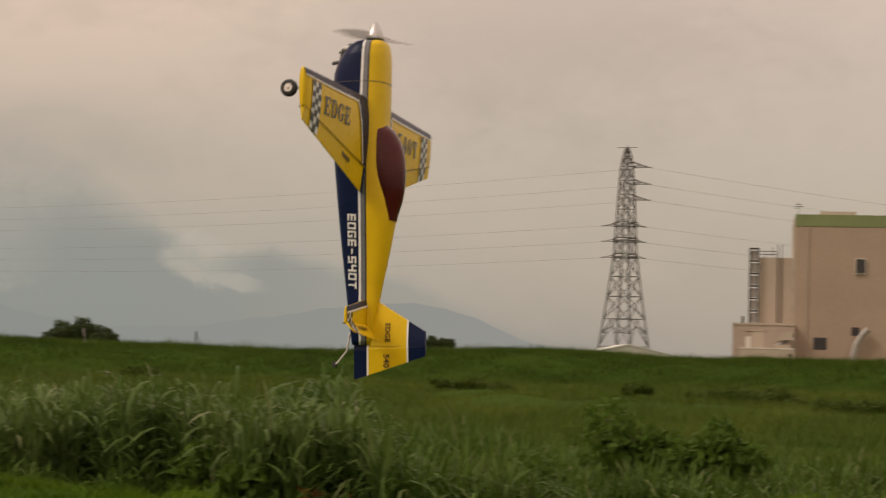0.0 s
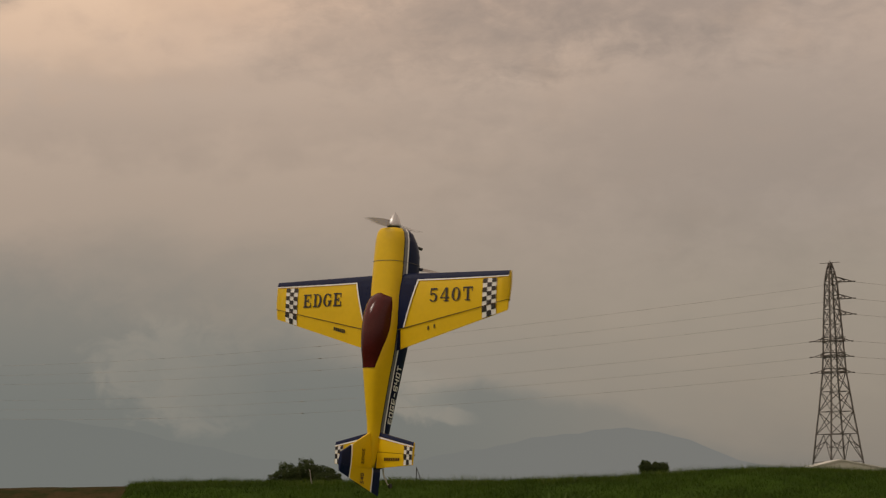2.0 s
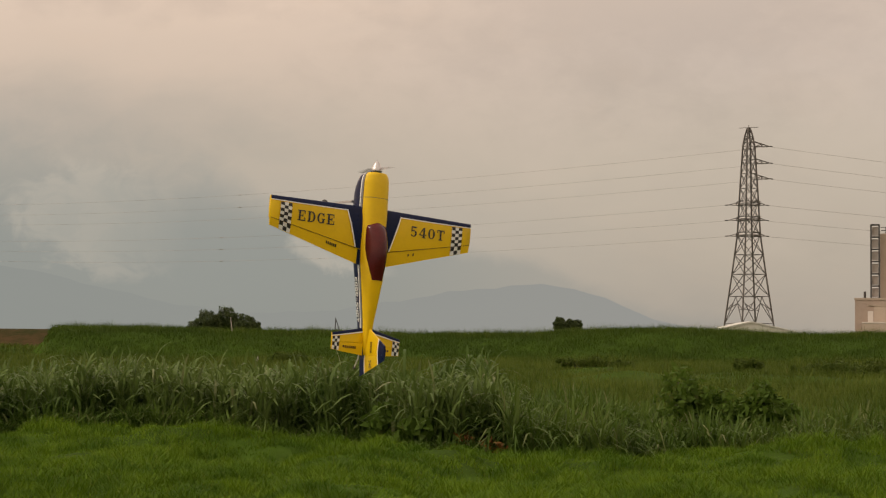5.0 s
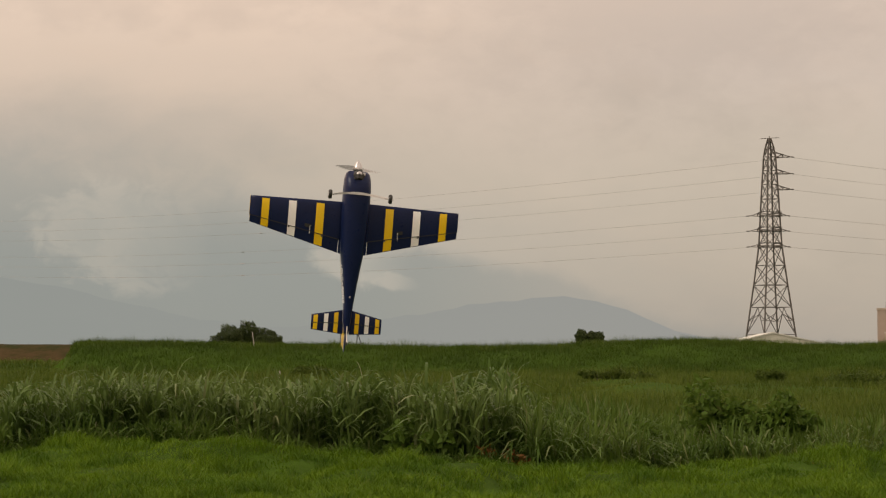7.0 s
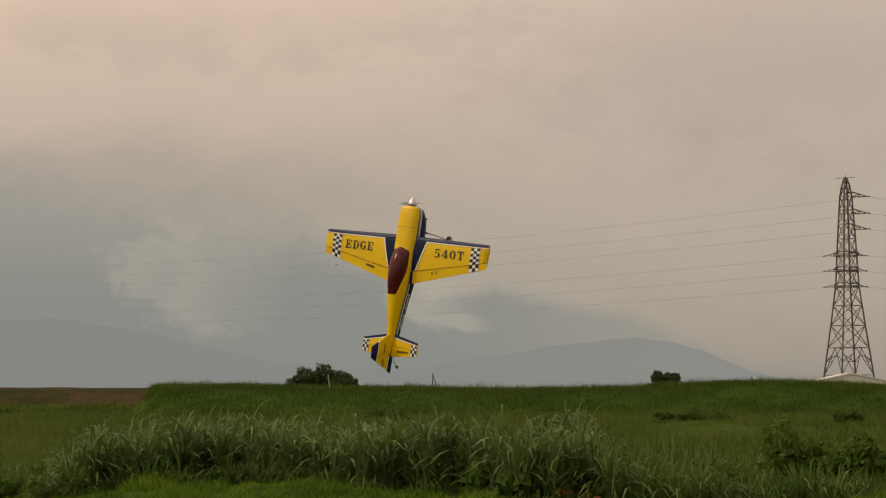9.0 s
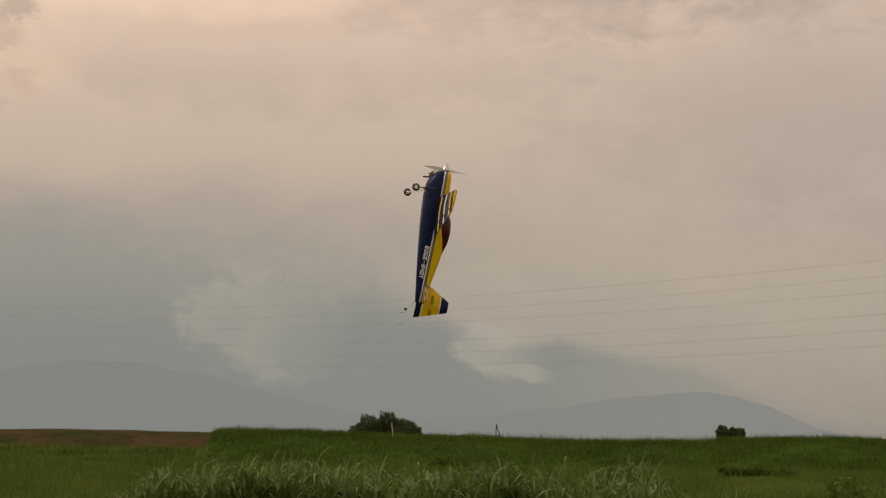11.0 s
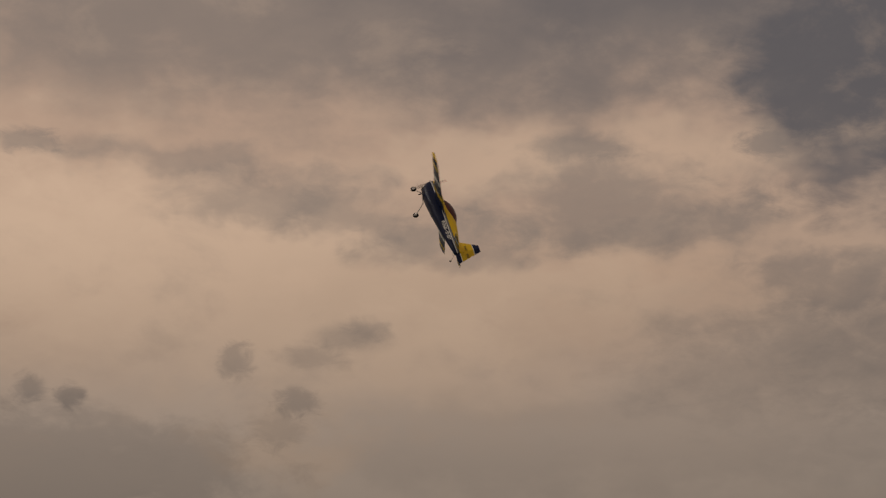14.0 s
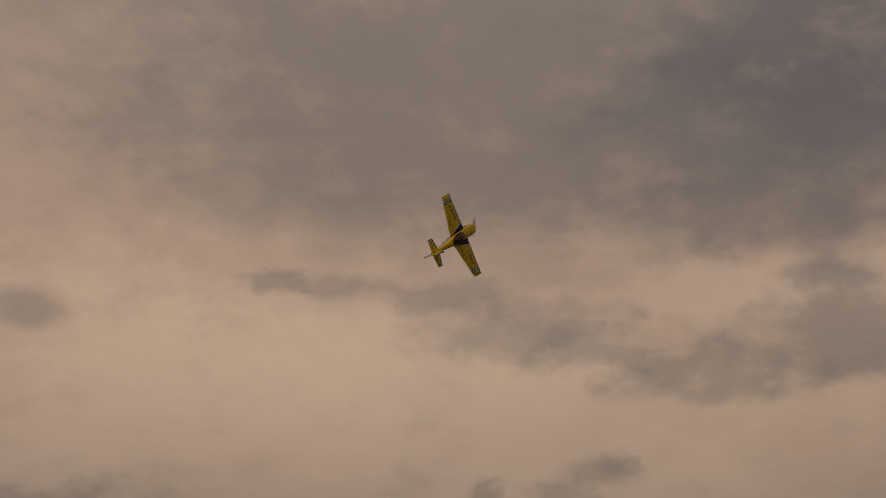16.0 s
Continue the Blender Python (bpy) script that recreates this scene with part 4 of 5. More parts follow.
def hull_half(y, z):
    """Half width of the fuselage at a height."""
    hw, zt, zb = hull_at(y)
    m, h = (zt + zb) / 2, (zt - zb) / 2
    k = min(abs((z - m) / h), 1)
    return hw * (1 - k ** 2.7) ** (1 / 2.7)


def split_at(y):
    return -0.002 + 0.006 * y


def make_fuselage(parent):
    ys = np.concatenate([np.linspace(a[0], b[0], 4, endpoint=False) for a, b in zip(HULL, HULL[1:])] + [[HULL[-1][0]]])
    bm = bmesh.new()
    rings = []
    for y in ys:
        hw, zt, zb = hull_at(y)
        s = split_at(y)
        low = [zb + (s - 0.022 - zb) * (1 - math.cos(math.pi / 2 * k / 7)) ** 0.9 for k in range(8)]
        high = [s + 0.020 + (zt - s - 0.020) * math.sin(math.pi / 2 * k / 6) for k in range(7)]
        zs = low + [s - 0.010, s + 0.013] + high
        right = [(hull_half(y, z), z) for z in zs]
        ring = right + [(-x, z) for x, z in right[-2:0:-1]]
        rings.append([bm.verts.new((x, y, z)) for x, z in ring])
    n = len(rings[0])
    for a, b in zip(rings, rings[1:]):
        for k in range(n):
            f = bm.faces.new((a[k], a[(k + 1) % n], b[(k + 1) % n], b[k]))
            level = k if k < 16 else n - 1 - k
            f.material_index = 0 if level < 7 else (1, 2, 4)[level - 7] if level < 10 else 3
    bm.faces.new(rings[0]), bm.faces.new(rings[-1])
    bmesh.ops.remove_doubles(bm, verts=bm.verts, dist=1e-6)
    body = part("fuselage", bm, [FILM_BLUE, FILM_WHITE, FILM_SILVER, FILM_YELLOW, FILM_BLACK], parent, "navy belly and yellow back with white pinstripes", smooth=True)
    # joint of the engine cowl
    bm = bmesh.new()
    ring = []
    for k in range(40):
        a = 2 * math.pi * k / 40
        hw, zt, zb = hull_at(-0.335)
        m, h = (zt + zb) / 2, (zt - zb) / 2
        c, s = math.cos(a), math.sin(a)
        e = 2 / 2.7
        ring.append((math.copysign(abs(c) ** e, c) * (hw + 0.0006), -0.335, m + math.copysign(abs(s) ** e, s) * (h + 0.0006)))
    tube(bm, ring + ring[:1], 0.0018, 4, False)
    part("cowl_joint", bm, ENGINE, body)
    return body


def make_canopy(parent):
    bm = bmesh.new()
    rings = []
    for k in range(19):
        s = k / 18
        y = -0.548 - 0.492 * s
        hw, zt, zb = hull_at(y)
        front = min(1.0, (s / 0.06 + 0.04) ** 0.4)
        back = max(0.0, (s - 0.4) / 0.6)
        w = 0.102 * front * (1 - 0.5 * back ** 1.6)
        base = zt - 0.082 * front * (1 - 0.85 * back ** 2)
        top = zt + 0.003 + 0.078 * math.sin(math.pi * min(s * 1.02, 1.0) ** 0.75) ** 0.9
        w = min(w, hull_half(y, max(base, zb)) + 0.003)
        rings.append([bm.verts.new((w * math.cos(math.pi * j / 14), y, base + (top - base) * math.sin(math.pi * j / 14) ** 0.8)) for j in range(15)])
    for a, b in zip(rings, rings[1:]):
        for j in range(14):
            bm.faces.new((a[j], a[j + 1], b[j + 1], b[j]))
    return part("canopy", bm, CANOPY_RED, parent, "tinted dark red canopy", smooth=True)


class Panel:
    """A tapered flying surface with a symmetrical section."""

    def __init__(self, root, tip, lead, trail, z, thick):
        self.root, self.tip, self.lead, self.trail, self.z, self.thick = root, tip, lead, trail, z, thick

    def at(self, side, x, c, top, lift=0.0):
        s = (x - self.root) / (self.tip - self.root)
        le = self.lead[0] + (self.lead[1] - self.lead[0]) * s
        te = self.trail[0] + (self.trail[1] - self.trail[0]) * s
        chord = le - te
        c0 = min(max(c, 0), 1)
        t = self.thick * chord * 5 * (0.2969 * math.sqrt(c0) - 0.126 * c0 - 0.3516 * c0 ** 2 + 0.2843 * c0 ** 3 - 0.1015 * c0 ** 4) + 0.0012
        return (side * x, le - chord * c, self.z + (1 if top else -1) * (t + lift))

    def shell(self, side, x0, x1, c0, c1, nx=8, nc=12):
        """Closed body between two span and two chord stations: material 0 on top, 1 below."""
        bm = bmesh.new()
        xs = [x0 + (x1 - x0) * i / nx for i in range(nx + 1)]
        cs = [c0 + (c1 - c0) * (1 - math.cos(math.pi * j / nc)) / 2 for j in range(nc + 1)]
        g = {}
        for top in (True, False):
            for i, x in enumerate(xs):
                for j, c in enumerate(cs):
                    g[top, i, j] = bm.verts.new(self.at(side, x, c, top))
        for top in (True, False):
            for i in range(nx):
                for j in range(nc):
                    bm.faces.new((g[top, i, j], g[top, i + 1, j], g[top, i + 1, j + 1], g[top, i, j + 1])).material_index = 0 if top else 1
        for i in (0, nx):
            for j in range(nc):
                bm.faces.new((g[True, i, j], g[True, i, j + 1], g[False, i, j + 1], g[False, i, j])).material_index = 0
        for j in (0, nc):
            for i in range(nx):
                bm.faces.new((g[True, i, j], g[True, i + 1, j], g[False, i + 1, j], g[False, i, j])).material_index = 0 if j else 1
        return bm

    def patch(self, bm, side, top, corners, mat=0, n=6, lift=0.0016):
        """A film patch lying on the skin: corners as (span, chord), in order."""
        (xa, ca), (xb, cb), (xc, cc), (xd, cd) = corners
        g = []
        for i in range(n + 1):
            s = i / n
            row = []
            for j in range(n + 1):
                t = j / n
                x = (xa * (1 - s) + xb * s) * (1 - t) + (xd * (1 - s) + xc * s) * t
                c = (ca * (1 - s) + cb * s) * (1 - t) + (cd * (1 - s) + cc * s) * t
                row.append(bm.verts.new(self.at(side, x, c, top, lift * 2.4)))
            g.append(row)
        for i in range(n):
            for j in range(n):
                bm.faces.new((g[i][j], g[i + 1][j], g[i + 1][j + 1], g[i][j + 1])).material_index = mat


WING = Panel(0.06, 1.0, (-0.412, -0.427), (-0.925, -0.675), -0.012, 0.115)
STAB = Panel(0.02, 0.335, (-1.435, -1.503), (-1.672, -1.645), 0.0, 0.075)


def lettering(text, size, material, parent, place, bold=0.0, squeeze=1.0, name="lettering"):
    cu = bpy.data.curves.new(name, "FONT")
    cu.body, cu.size, cu.align_x, cu.align_y = text, size, "CENTER", "CENTER"
    cu.offset, cu.space_character = bold, 1.08
    tmp = new("lettering_outline", cu)
    me = bpy.data.meshes.new_from_object(tmp.evaluated_get(bpy.context.evaluated_depsgraph_get()))
    bpy.data.objects.remove(tmp)
    me.materials.clear()
    me.materials.append(material)
    ob = new(name, me)
    ob.parent = parent
    ob.matrix_basis = place @ Matrix.Diagonal((squeeze, 1, 1, 1))
    return ob


def slab_letters(text, wide, high, parent, place):
    """Bold slab-serif capitals and figures as flat film."""
    bm = bmesh.new()

    def rect(x0, x1, y0, y1, lean=0.0):
        k = 4
        g = [[bm.verts.new((ox + wide * (x0 + (x1 - x0) * i / k + lean * j / k), high * (y0 + (y1 - y0) * j / k - 0.5), 0)) for j in range(k + 1)] for i in range(k + 1)]
        for i in range(k):
            for j in range(k):
                bm.faces.new((g[i][j], g[i + 1][j], g[i + 1][j + 1], g[i][j + 1]))

    def arc(cx, cy, rx, ry, ix, iy, a0, a1):
        k = 20
        prev = None
        for i in range(k + 1):
            a = radians(a0 + (a1 - a0) * i / k)
            p = [bm.verts.new((ox + wide * (cx + x * math.cos(a)), high * (cy + y * math.sin(a) - 0.5), 0)) for x, y in ((rx, ry), ((rx + ix) / 2, (ry + iy) / 2), (ix, iy))]
            if prev:
                for j in (0, 1):
                    bm.faces.new((prev[j], p[j], p[j + 1], prev[j + 1]))
            prev = p

    shapes = {"E": ([(0.12, 0.34, 0, 1), (0, 0.86, 0.9, 1), (0, 0.86, 0, 0.1), (0.3, 0.62, 0.45, 0.55), (0.76, 0.86, 0.68, 1), (0.78, 0.88, 0, 0.34), (0.54, 0.63, 0.35, 0.65)], []),
              "D": ([(0.12, 0.34, 0, 1), (0, 0.5, 0.91, 1), (0, 0.5, 0, 0.09)], [(0.46, 0.5, 0.46, 0.5, 0.24, 0.41, -90, 90)]),
              "G": ([(0.62, 0.83, 0.06, 0.42), (0.5, 0.95, 0.37, 0.46), (0.72, 0.81, 0.66, 0.98)], [(0.45, 0.5, 0.45, 0.5, 0.23, 0.42, 38, 312)]),
              }
    figures = {"5": ([(0.14, 0.8, 0.86, 1), (0.14, 0.24, 0.5, 0.95)], [(0.42, 0.32, 0.42, 0.32, 0.2, 0.24, -150, 140)]),
              "4": ([(0.0, 0.92, 0.22, 0.31), (0.5, 0.72, 0, 1), (0.36, 0.88, 0, 0.07), (0.0, 0.11, 0.28, 1.0, 0.48)], []),
              "0": ([], [(0.43, 0.5, 0.43, 0.5, 0.2, 0.43, 0, 360)]),
              "T": ([(0, 0.92, 0.9, 1), (0, 0.09, 0.68, 1), (0.83, 0.92, 0.68, 1), (0.35, 0.57, 0, 1), (0.2, 0.72, 0, 0.07)], [])}
    for k, ch in enumerate(text):
        ox = wide * (1.13 * (k - len(text) / 2) + 0.1)
        straight, round_parts = figures[ch] if ch in figures else shapes[ch]
        for q in straight:
            rect(*q)
        for q in round_parts:
            arc(*q)
    ob = part("lettering", bm, FILM_BLACK, parent)
    ob.matrix_basis = place
    return ob


def block_letters(text, pitch, high, parent, place):
    """Wide square-cut capitals and figures of even stroke, as white film."""
    bars_of = {"E": "ltmb", "D": "lrtb", "G": "ltbgh", "-": "d", "5": "tmbus", "4": "umr", "0": "lrtb", "T": "tc"}
    spot = {"l": (0, 0.27, 0, 1), "r": (0.73, 1, 0, 1), "t": (0, 1, 0.8, 1), "m": (0, 1, 0.4, 0.6), "b": (0, 1, 0, 0.2), "g": (0.73, 1, 0, 0.55), "h": (0.5, 1, 0.4, 0.55),
            "d": (0.12, 0.88, 0.4, 0.6), "u": (0, 0.27, 0.4, 1), "s": (0.73, 1, 0, 0.6), "c": (0.36, 0.64, 0, 1)}
    bm = bmesh.new()
    for k, ch in enumerate(text):
        ox = pitch * (k - len(text) / 2 + 0.1)
        for key in bars_of[ch]:
            x0, x1, y0, y1 = spot[key]
            g = [[bm.verts.new((ox + pitch * 0.8 * (x0 + (x1 - x0) * i / 3) + 0.10 * high * (y0 + (y1 - y0) * j / 3), high * (y0 + (y1 - y0) * j / 3 - 0.5), 0)) for j in range(4)] for i in range(4)]
            for i in range(3):
                for j in range(3):
                    bm.faces.new((g[i][j], g[i + 1][j], g[i + 1][j + 1], g[i][j + 1]))
    ob = part("lettering", bm, FILM_WHITE, parent)
    ob.matrix_basis = place
    return ob


def drape(ob, panel, side, top):
    """Lays flat lettering onto the skin of a panel."""
    m = ob.matrix_basis
    for v in ob.data.vertices:
        p = m @ v.co
        x = abs(p.x)
        s = (x - panel.root) / (panel.tip - panel.root)
        le = panel.lead[0] + (panel.lead[1] - panel.lead[0]) * s
        te = panel.trail[0] + (panel.trail[1] - panel.trail[0]) * s
        v.co = panel.at(side, x, (le - p.y) / (le - te), top, 0.005)
    ob.matrix_basis = Matrix()


def chequers(panel, side, piece, x0, x1, cols, c0, c1, rows, odd):
    """A white band with black film squares on it."""
    bm = bmesh.new()
    panel.patch(bm, side, True, ((x0, c0), (x1, c0), (x1, c1), (x0, c1)), 0, 6, 0.0016)
    part("white_band", bm, FILM_WHITE, piece)
    for i in range(cols):
        for j in range(rows):
            if (i + j + odd) % 2 == 0:
                a, b = x0 + (x1 - x0) * i / cols, x0 + (x1 - x0) * (i + 1) / cols
                p, q = c0 + (c1 - c0) * j / rows, c0 + (c1 - c0) * (j + 1) / rows
                bm = bmesh.new()
                panel.patch(bm, side, True, ((a, p), (b, p), (b, q), (a, q)), 0, 2, 0.0028)
                part("chequer_square", bm, FILM_BLACK, piece)


def make_wing(side, parent):
    wing = part("wing", WING.shell(side, 0.06, 1.0, 0.0, 0.743, 10, 14), [FILM_YELLOW, FILM_BLUE], parent, "yellow above, navy with stripes below", smooth=True)
    ail = part("aileron", WING.shell(side, 0.14, 0.995, 0.747, 1.0, 8, 4), [FILM_YELLOW, FILM_BLUE], parent)
    part("root_strip", WING.shell(side, 0.06, 0.135, 0.743, 1.0, 2, 4), [FILM_BLUE, FILM_BLUE], wing)
    # upper side: navy leading edge, white line, navy wedge at the root
    bm = bmesh.new()
    WING.patch(bm, side, True, ((0.07, 0.0), (1.0, 0.0), (1.0, 0.125), (0.07, 0.085)), 0, 10)
    WING.patch(bm, side, True, ((0.10, 0.05), (0.27, 0.09), (0.165, 0.733), (0.10, 0.733)), 0, 8, 0.0021)
    part("leading_edge_trim", bm, FILM_BLUE, wing)
    bm = bmesh.new()
    WING.patch(bm, side, True, ((0.262, 0.094), (1.0, 0.13), (1.0, 0.155), (0.262, 0.114)), 0, 10, 0.0026)
    WING.patch(bm, side, True, ((0.262, 0.094), (0.275, 0.094), (0.174, 0.733), (0.162, 0.733)), 0, 8, 0.0027)
    part("pinstripe", bm, FILM_WHITE, wing)
    # chequered band
    for piece, c0, c1, rows, odd in ((wing, 0.17, 0.74, 6, 0), (ail, 0.75, 0.99, 2, 0)):
        chequers(WING, side, piece, 0.80, 0.908, 3, c0, c1, rows, odd)
    # underside stripes
    for (x0, x1), m in (((0.818, 0.888), FILM_YELLOW), ((0.560, 0.632), FILM_WHITE), ((0.294, 0.371), FILM_YELLOW)):
        for piece, c0, c1 in ((wing, 0.07, 0.733), (ail, 0.75, 0.985)):
            bm = bmesh.new()
            WING.patch(bm, side, False, ((x0, c0), (x1, c0), (x1, c1), (x0, c1)), 0, 6)
            part("stripe", bm, m, piece)
    # dark hinge gap above and below
    bm = bmesh.new()
    WING.patch(bm, side, False, ((0.14, 0.734), (0.995, 0.732), (0.995, 0.756), (0.14, 0.752)), 0, 10, 0.0034)
    part("hinge_gap", bm, FILM_BLACK, wing)
    bm = bmesh.new()
    WING.patch(bm, side, True, ((0.17, 0.738), (0.995, 0.737), (0.995, 0.751), (0.17, 0.749)), 0, 10, 0.0034)
    part("hinge_gap", bm, INK_BROWN, wing)
    # servo plates and control horn below
    for x in (0.44,):
        bm = bmesh.new()
        WING.patch(bm, side, False, ((x - 0.03, 0.58), (x + 0.03, 0.58), (x + 0.03, 0.66), (x - 0.03, 0.66)), 0, 2, 0.003)
        part("servo_plate", bm, FILM_BLACK, wing)
        p, q = Vector(WING.at(side, x - 0.02, 0.62, False)), Vector(WING.at(side, x - 0.02, 0.79, False))
        bm = bars([(p, p + Vector((0, 0, -0.022))), (p + Vector((0, 0, -0.02)), q + Vector((0, 0, -0.024))), (q, q + Vector((0, 0, -0.026)))], 0.0035, 5)
        part("control_rod", bm, ALU, wing)
    for x in (0.30, 0.62):
        p = Vector(WING.at(side, x, 0.74, False))
        part("hinge", boxes(((p.x - 0.008, p.y - 0.02, p.z - 0.004), (p.x + 0.008, p.y + 0.02, p.z + 0.003))), ENGINE, wing)
    mark = slab_letters("540T" if side > 0 else "EDGE", 0.082, 0.088, wing, pose(side * (0.545 if side > 0 else 0.565), -0.565, 0))
    drape(mark, WING, side, True)
    # a line of fine print on one aileron, two small fittings on the other
    bm = bmesh.new()
    for k in range(6 if side < 0 else 2):
        x = 0.445 - 0.018 * k if side < 0 else 0.42 - 0.05 * k
        WING.patch(bm, side, True, ((x - 0.006, 0.81), (x + 0.006, 0.81), (x + 0.006, 0.865), (x - 0.006, 0.865)), 0, 2, 0.002)
    part("small_marking", bm, FILM_BLACK, ail)


ELEVATOR_Y = -1.572


def make_stab(side, parent):
    st = part("tailplane", STAB.shell(side, 0.015, 0.335, 0.0, 0.55, 5, 8), [FILM_YELLOW, FILM_BLUE], parent, "yellow above, striped navy below", smooth=True)
    el = part("elevator", STAB.shell(side, 0.03, 0.335, 0.557, 1.0, 5, 4), [FILM_YELLOW, FILM_BLUE], parent)
    bm = bmesh.new()
    STAB.patch(bm, side, True, ((0.03, 0.0), (0.335, 0.0), (0.335, 0.16), (0.03, 0.12)), 0, 6)
    part("leading_edge_trim", bm, FILM_BLUE, st)
    bm = bmesh.new()
    STAB.patch(bm, side, True, ((0.03, 0.125), (0.335, 0.165), (0.335, 0.215), (0.03, 0.165)), 0, 6, 0.0022)
    part("pinstripe", bm, FILM_WHITE, st)
    for piece, c0, c1, rows, odd in ((st, 0.23, 0.545, 2, 0), (el, 0.56, 0.98, 2, 0)):
        chequers(STAB, side, piece, 0.262, 0.33, 3, c0, c1, rows, odd)
    bm = bmesh.new()
    STAB.patch(bm, side, False, ((0.03, 0.535), (0.335, 0.53), (0.335, 0.575), (0.03, 0.565)), 0, 6, 0.003)
    part("hinge_gap", bm, FILM_BLACK, st)
    for (x0, x1), m in (((0.275, 0.315), FILM_YELLOW), ((0.175, 0.215), FILM_WHITE), ((0.08, 0.12), FILM_YELLOW)):
        for piece, c0, c1 in ((st, 0.08, 0.535), (el, 0.57, 0.97)):
            bm = bmesh.new()
            STAB.patch(bm, side, False, ((x0, c0), (x1, c0), (x1, c1), (x0, c1)), 0, 4)
            part("stripe", bm, m, piece)
    bm = bmesh.new()
    for k in range(7):
        x = 0.105 + 0.019 * k
        STAB.patch(bm, side, True, ((x - 0.007, 0.70), (x + 0.007, 0.70), (x + 0.007, 0.80), (x - 0.007, 0.80)), 0, 2, 0.0022)
    part("small_marking", bm, INK_BROWN, el)
    # the elevator turns about its hinge
    el.data.transform(pose(0, -ELEVATOR_Y, 0))
    for child in el.children:
        child.matrix_basis = pose(0, -ELEVATOR_Y, 0)
    el.matrix_basis = pose(0, ELEVATOR_Y, 0)
    return el


def fin_edge(z):
    """Leading edge, hinge and trailing edge of the fin at a height."""
    s = (z + 0.06) / 0.375
    lead = -1.43 - 0.17 * max(z - 0.03, 0) / 0.285
    return lead, -1.672 + 0.02 * (1 - s) * 0, -1.843 + 0.121 * s


def fin_shell(z0, z1, front, thick=0.012, nz=6):
    bm = bmesh.new()
    g = []
    for k in range(nz + 1):
        z = z0 + (z1 - z0) * k / nz
        le, hi, te = fin_edge(z)
        a, b = (le, hi - 0.001) if front else (hi + 0.004, te)
        row = []
        for j in range(7):
            c = j / 6
            y = a + (b - a) * c
            w = thick * (0.25 + 0.75 * math.sin(math.pi * min(0.12 + c * 0.5, 0.62))) if front else thick * (0.6 if j == 0 else 0.95 - 0.8 * c)
            row.append((y, w))
        g.append([[bm.verts.new((sx * w, y, z)) for y, w in row] for sx in (1, -1)])
    for k in range(nz):
        for q in (0, 1):
            for j in range(6):
                bm.faces.new((g[k][q][j], g[k][q][j + 1], g[k + 1][q][j + 1], g[k + 1][q][j]))
        for j in (0, 6):
            bm.faces.new((g[k][0][j], g[k][1][j], g[k + 1][1][j], g[k + 1][0][j]))
    for k in (0, nz):
        for j in range(6):
            bm.faces.new((g[k][0][j], g[k][0][j + 1], g[k][1][j + 1], g[k][1][j]))
    return bm


HINGE_Y = -1.672


def make_tail(parent):
    fin = part("fin", fin_shell(0.02, 0.215, True), FILM_YELLOW, parent, smooth=False)
    part("pinstripe", fin_shell(0.2152, 0.225, True, 0.0122, 1), FILM_WHITE, fin)
    part("fin_tip", fin_shell(0.2252, 0.313, True, 0.0118, 3), FILM_BLUE, fin, "navy fin tip")
    rudder = part("rudder", bmesh.new(), FILM_YELLOW, parent)
    rudder.matrix_basis = pose(0, HINGE_Y, 0)
    rudder.data = fin_mesh("rudder", 0.015, 0.215, FILM_YELLOW)
    for name, z0, z1, m in (("pinstripe", 0.2152, 0.225, FILM_WHITE), ("rudder_tip", 0.2252, 0.315, FILM_BLUE), ("pinstripe", 0.005, 0.0148, FILM_WHITE), ("rudder_foot", -0.062, 0.0048, FILM_BLUE)):
        ob = new(name, fin_mesh(name, z0, z1, m))
        ob.parent = rudder
    for sx in (1, -1):
        flip = pose(0, 0, 0, 90, 0, 90) if sx > 0 else pose(0, 0, 0, 90, 0, -90)
        lettering("EDGE", 0.037, INK_BROWN, fin, pose(sx * 0.0152, -1.605, 0.115) @ flip, 0.001)
        lettering("540", 0.044, INK_BROWN, rudder, pose(sx * 0.0148, -0.075, 0.11) @ flip, 0.001)
    return rudder


def fin_mesh(name, z0, z1, material):
    bm = fin_shell(z0, z1, False)
    for v in bm.verts:
        v.co.y -= HINGE_Y
    me = bpy.data.meshes.new(name)
    bmesh.ops.recalc_face_normals(bm, faces=bm.faces)
    bm.to_mesh(me)
    bm.free()
    me.materials.append(material)
    return me


